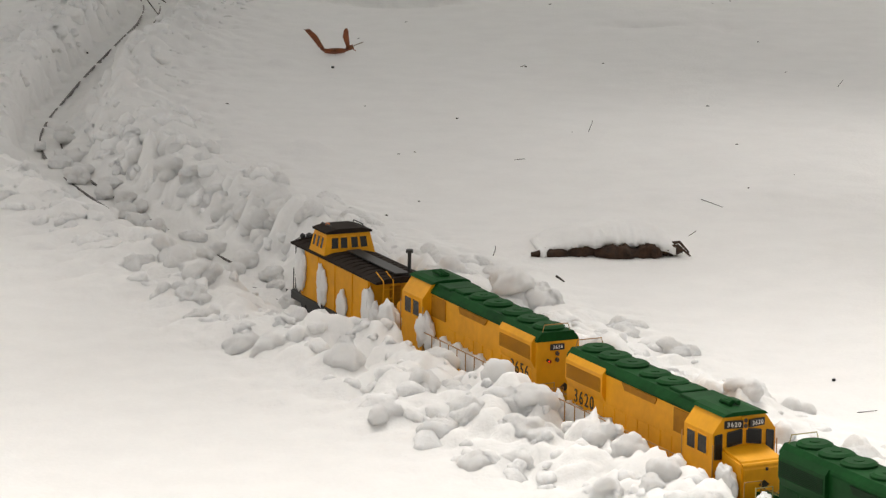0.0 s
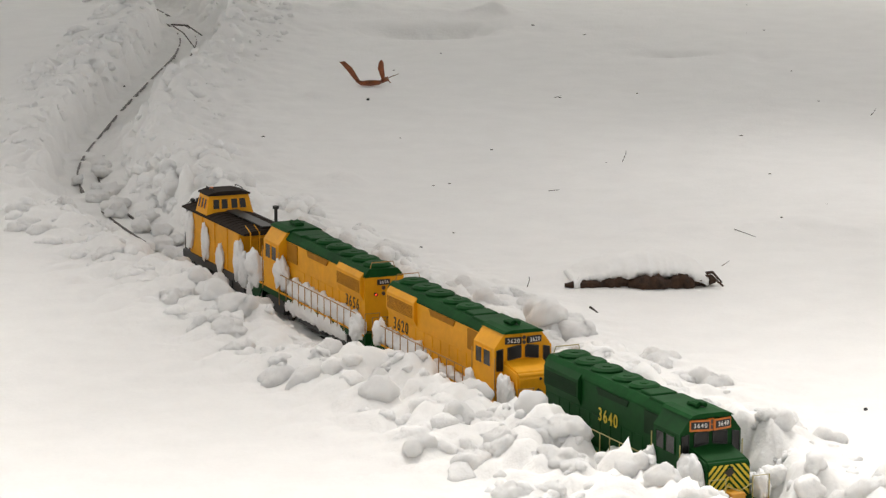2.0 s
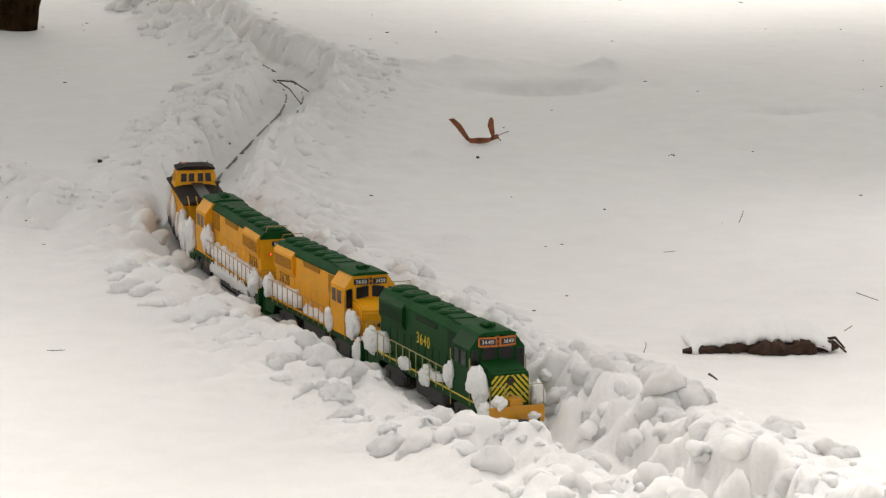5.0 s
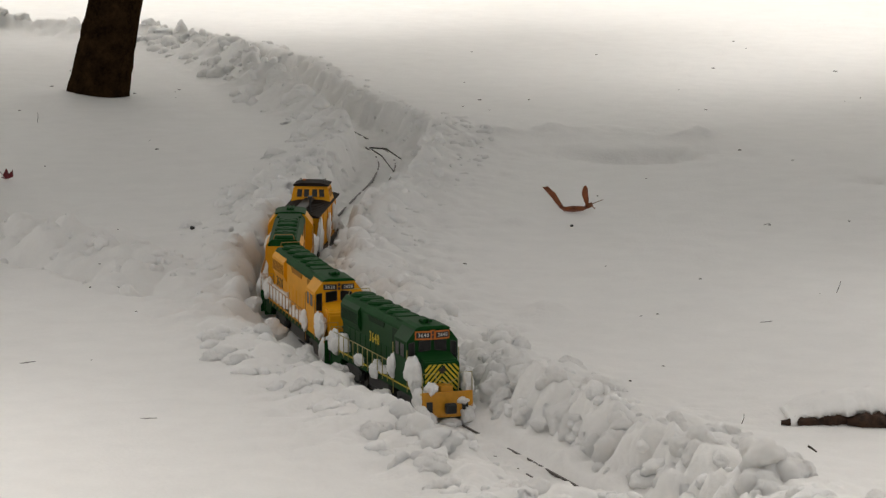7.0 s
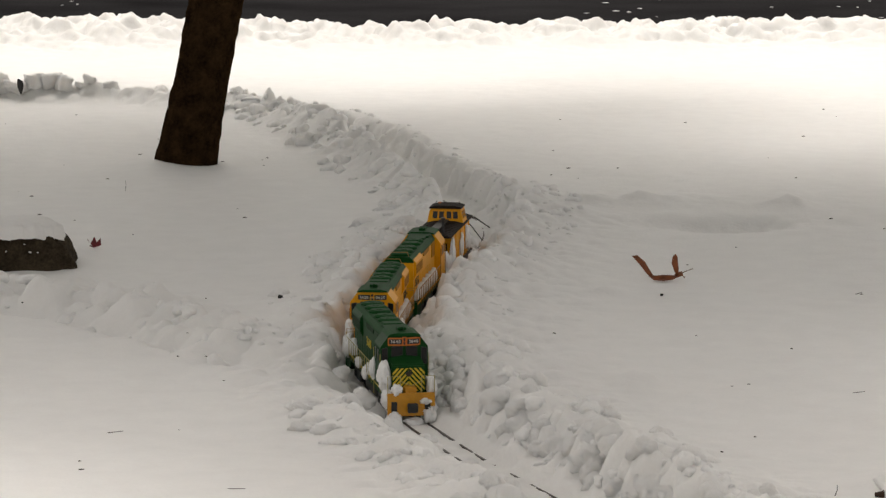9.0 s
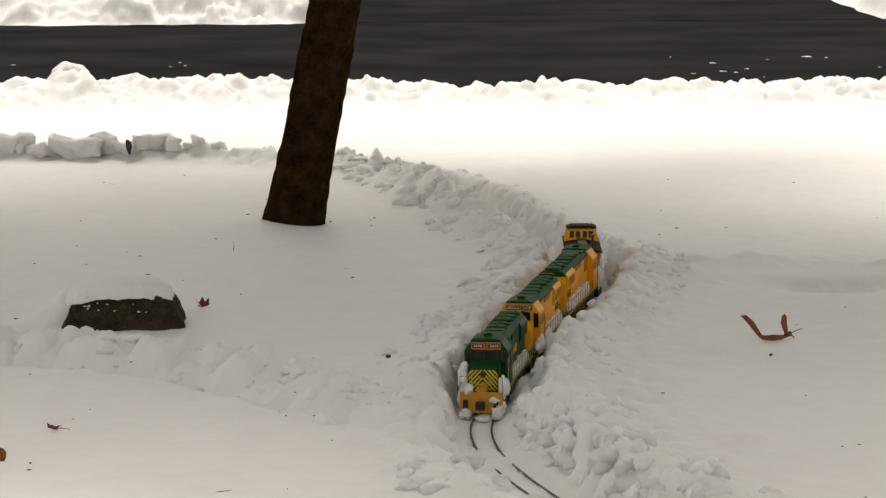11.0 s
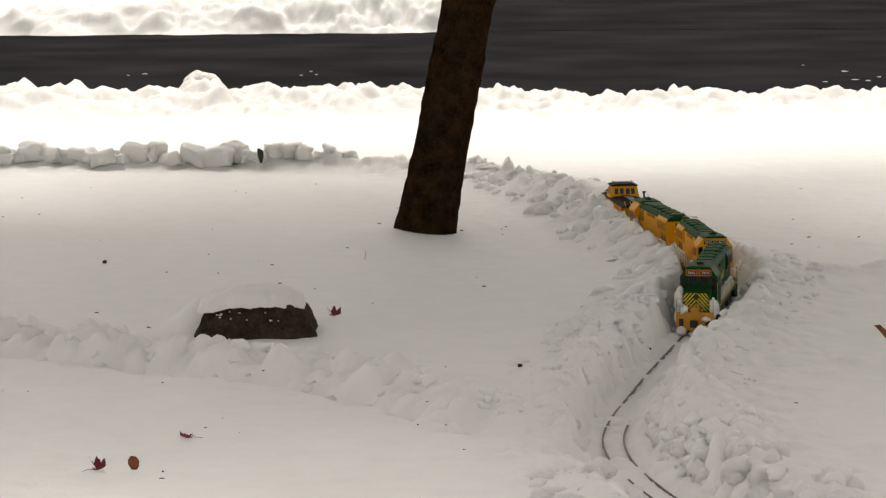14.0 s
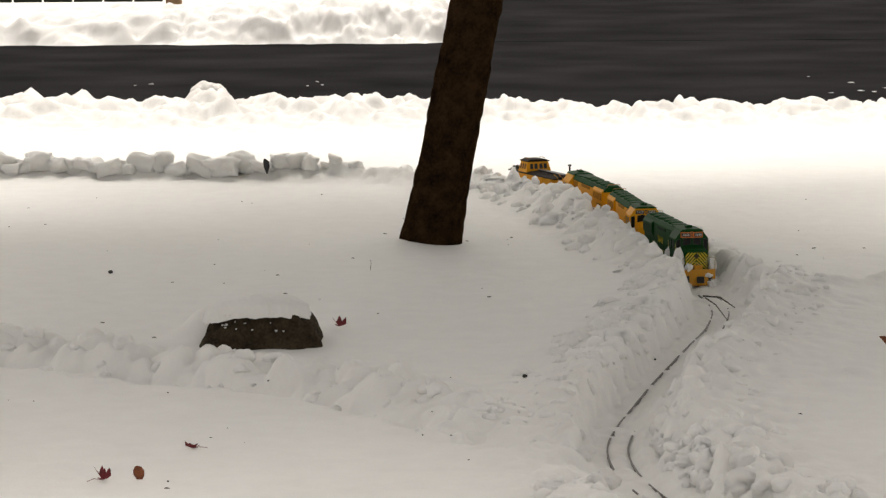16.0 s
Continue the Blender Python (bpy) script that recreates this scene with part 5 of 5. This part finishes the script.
clods("snow_crumbs", 400, 1, 3.9, 7.3, 0.010, 0.042, 1, 0.24, "heaped white snow clod thrown beside the track", 0.060, 0.031, 1.6)
clods("snow_crumbs", 320, 2, 4.2, 7.8, 0.010, 0.044, -1, 0.22, "heaped white snow clod thrown beside the track", 0.056, 0.032, 1.7)
clods("snow_crumbs", 240, 3, 7.6, 10.8, 0.006, 0.036, -1, 0.22, "broken white snow clod on the trench bank")
clods("snow_crumbs", 260, 4, 8.8, 12.9, 0.010, 0.050, 1, 0.17, "blocky white snow clod along the far trench", 0.07, 0.032)
clods("snow_crumbs", 120, 6, 7.9, 9.8, 0.006, 0.032, 1, 0.20, "broken white snow clod on the trench bank", 0.08)
clods("snow_crumbs", 70, 5, 10.6, 12.6, 0.006, 0.024, -1, 0.14, "broken white snow clod on the trench bank")


def beside(s, off):
    """The spot off metres to the left of the line at s, on the level of the rails."""
    p, q = on_track(s), on_track(s + 0.02)
    t = (q - p).normalized()
    return p + Vector((-t.y, t.x, 0)).normalized() * off


def slumped(seed, s0, s1, side, lo, hi, clear):
    """Clods that have rolled down the side of the cutting and lie heaped against it."""
    rnd = random.Random(seed)
    s = s0
    while s < s1:
        r = lo + (hi - lo) * rnd.random() ** 1.5
        up = rnd.choice((0.2, 0.7, 1.3, 1.9))
        at = beside(s, side * (clear + r * 1.08 + 0.030 * up)) + Vector((0, 0, r * 0.4 + up * 0.034))
        lay(rnd.randrange(60), Matrix.Translation(at) @ Matrix.Rotation(rnd.uniform(0, 6), 4, "Z") @ Matrix.Rotation(rnd.uniform(0, 6), 4, "X") @ Matrix.Diagonal((r * 1.1, r, r * 0.95, 1)), r, "white snow clod slumped down the side of the cutting", "snow clods in the cutting")
        s += r * rnd.uniform(0.7, 1.7)


slumped(51, 0.8, 4.2, -1, 0.016, 0.044, 0.056)
slumped(52, 4.2, 7.0, -1, 0.012, 0.034, 0.066)
slumped(53, 4.6, 7.0, 1, 0.012, 0.034, 0.068)
slumped(54, 0.5, 2.0, 1, 0.012, 0.026, 0.058)


def fallen_on_rails():
    """Loose clods on the rails, which the caboose shoves aside as it comes by."""
    rnd = random.Random(77)
    out = []
    for k in range(24):
        s = 2.46 + k * 0.083 + rnd.uniform(-0.02, 0.02)
        r = rnd.uniform(0.017, 0.030)
        side = -1 if k % 3 else 1
        ob = new("snow_clod", FINE_CLODS[k % len(FINE_CLODS)])
        ob.scale = (r * 1.15, r, r * 0.9)
        tagged(ob, "loose white snow clod fallen on the rails", "snow clod", group="snow clods in the cutting")
        turn = Matrix.Rotation(k * 1.7, 4, "Z")
        rest = Matrix.Translation(beside(s, rnd.uniform(-0.035, 0.03)) + Vector((0, 0, r * 0.45))) @ turn
        aside = Matrix.Translation(beside(s + 0.10, side * (0.064 + r * 1.1)) + Vector((0, 0, r * 0.6 + 0.022))) @ turn @ Matrix.Rotation(0.8, 4, "X")
        out.append((ob, s, rest, aside))
    return out


LOOSE = fallen_on_rails()
side_crumbs()
settle()


def far_heap():
    """Broken blocks of snow, nearly touching, in a row along the far run of the line."""
    rnd = random.Random(8)
    x, k = -3.2, 0
    while x < 0.0:
        s = rnd.choice((0.018, 0.022, 0.026, 0.032, 0.038, 0.044)) * (1.0 if x < -0.9 else 0.75)
        wide = rnd.uniform(0.9, 1.5)
        x += s * wide * 0.7
        bm = B()
        bmesh.ops.create_cube(bm, size=2.0)
        bmesh.ops.subdivide_edges(bm, edges=bm.edges[:], cuts=7, use_grid_fill=True)
        for v in bm.verts:
            v.co = v.co.lerp(v.co.normalized() * 1.25, 0.46)
            v.co *= 0.88 + 0.42 * noise.noise(v.co * 0.9 + Vector((k * 3.1, 0, 0))) + 0.22 * abs(noise.noise(v.co * 1.9 + Vector((k, 4, 0)))) + 0.08 * noise.noise(v.co * 5 + Vector((k, 9, 0)))
        o = part("snow_block", bm, CLOD, smooth=True)
        o.matrix_basis = Matrix.Translation(spot(x, 13.05 + rnd.uniform(-0.03, 0.03), s * 0.55)) @ Matrix.Rotation(rnd.uniform(-0.5, 0.5), 4, "Z") @ Matrix.Rotation(rnd.uniform(-0.3, 0.3), 4, "Y") @ Matrix.Diagonal((s * wide, s * 0.9, s * rnd.uniform(0.7, 1.05), 1))
        tagged(o, "rough block of packed snow beside the far track", "snow block", group="snow blocks along the far track")
        x += s * wide * 0.6
        k += 1


far_heap()


def ploughed_lumps():
    for k, (x, y, dz, r) in enumerate(((-1.22, 15.78, 0.02, 0.075), (-1.14, 15.80, 0.0, 0.055), (-1.30, 15.82, -0.01, 0.050), (-1.05, 15.78, -0.02, 0.040), (-1.19, 15.84, 0.06, 0.040), (0.9, 15.7, -0.01, 0.035), (-2.1, 15.75, -0.01, 0.040))):
        o = new("snow_lump", FINE_CLODS[k % len(FINE_CLODS)])
        o.matrix_basis = Matrix.Translation(spot(x, y, dz)) @ Matrix.Rotation(k * 1.9, 4, "Z") @ Matrix.Diagonal((r * 1.15, r, r * 0.9, 1))
        tagged(o, "lump of ploughed snow on top of the roadside bank", "snow lump", group="ploughed snow lumps")


ploughed_lumps()
dead = tagged(new("dead_leaf"), "dark dead leaf caught on heaped snow", "leaf", group="fallen leaves")
dead.matrix_basis = Matrix.Translation(spot(-0.80, 12.965, 0.045))
bm = B()
blade(bm, [(0.004, 0, -0.02), (0.002, 0, 0.006), (0.0, 0.001, 0.022), (-0.006, 0.002, 0.034)], 0.013, 0.3)
part("blade", bm, BLACK, dead, smooth=True)


# ---- beyond the street ----
def fence():
    f = tagged(new("fence"), "dark stained board fence behind the far snowbank", "fence")
    bm = B()
    box(bm, -0.11, 0.11, -0.015, 0.015, 0.0, 1.5, 0.004)
    me = mesh_from(bm, "board", FENCE)
    for k in range(40):
        o = new("board", me)
        o.parent = f
        o.matrix_basis = pose(-2.60 - 0.235 * k, 27.5, 0.0)
    bm = B()
    box(bm, -2.46, -2.34, 27.42, 27.54, -0.1, 1.6, 0.01)
    part("post", bm, POST, f, "bare brown wooden post")
    for z in (0.35, 1.2):
        bm = B()
        box(bm, -12.0, -2.46, 27.52, 27.58, z, z + 0.09, 0.004)
        part("fence_rail", bm, FENCE, f)


fence()


def litter():
    rnd = random.Random(33)
    bm = B()
    for k in range(130):
        x, y = rnd.uniform(-1.6, 2.6), rnd.uniform(6.2, 12.6)
        if abs(near_line(np.array([x]), np.array([y]), TRACK, 0.6)[0][0]) < 0.3:
            continue
        r = rnd.uniform(0.0012, 0.0030)
        clump(bm, spot(x, y, r * 0.2), (r * rnd.uniform(1, 2.6), r, r * 0.7), k, 0.3, 1)
    tagged(part("bark_crumbs", bm, TWIG), "scattered tiny bark crumbs on snow", "litter", kind="stuff")


def street_crumbs():
    rnd = random.Random(40)
    bm = B()
    spots = [(-1.95, 19.8), (-1.87, 19.9), (-0.98, 19.7), (-0.94, 20.0), (-0.9, 19.75)] + [(rnd.uniform(1.8, 3.6), rnd.uniform(18.4, 20.4)) for _ in range(20)]
    for k, (x, y) in enumerate(spots):
        r = rnd.uniform(0.004, 0.011)
        f = (y - 15.7) / 8.9
        clump(bm, (x, y, -0.16 + 0.05 * math.sin(math.pi * f) + 0.002), (r * rnd.uniform(1, 2.5), r, r * 0.3), k, 0.5, 2)
    tagged(part("street_snow", bm, CLOD, smooth=True), "scraps of white snow left on the asphalt", "snow crumbs", kind="stuff")


street_crumbs()
litter()
ties()


# ---- what moves ----
def motions():
    # the train backs away along the line; s: place of the leading number boards
    when = (0, 0.5, 1, 1.5, 2, 2.5, 3, 5.5, 6, 6.5, 7, 7.5, 8, 10.5, 11, 11.5, 12, 12.5, 13, 13.5, 14, 14.5, 15, 15.5, 16)
    place = (0.226, 0.428, 0.625, 0.820, 1.024, 1.226, 1.420, 2.391, 2.595, 2.797, 2.996, 3.198, 3.402, 4.397, 4.584, 4.778, 4.988, 5.194, 5.425, 5.695, 5.979, 6.258, 6.522, 6.792, 7.070)
    ts = [0.25 * k for k in range(65)]
    for thing, ahead, gap, flip in ((loco_green, 0.205, 0.165, 180), (loco_yellow, 0.819, 0.165, 180), (loco_back, 1.432, 0.165, 0), (caboose_car, 1.928, 0.115, 180)):
        rows = []
        for t in ts:
            s = float(np.interp(t, when, place)) + ahead
            a, b = on_track(s - gap), on_track(s + gap)
            d, c = b - a, (a + b) / 2
            m = Matrix.Translation(c) @ Matrix.Rotation(math.atan2(d.y, d.x), 4, "Z") @ Matrix.Rotation(-math.atan2(d.z, math.hypot(d.x, d.y)), 4, "Y")
            rows.append((t, m @ pose(0, 0, 0, 0, 0, flip)))
        walk(thing, rows)
    # the caboose reaches each loose clod and shoves it aside
    for ob, s, rest, aside in LOOSE:
        hit = max(0.15, float(np.interp(s - 2.16, place, when)))
        walk(ob, [(0, rest), (hit - 0.1, rest), (hit + 0.3, aside), (hit + 0.5, aside), (16, aside)])


motions()
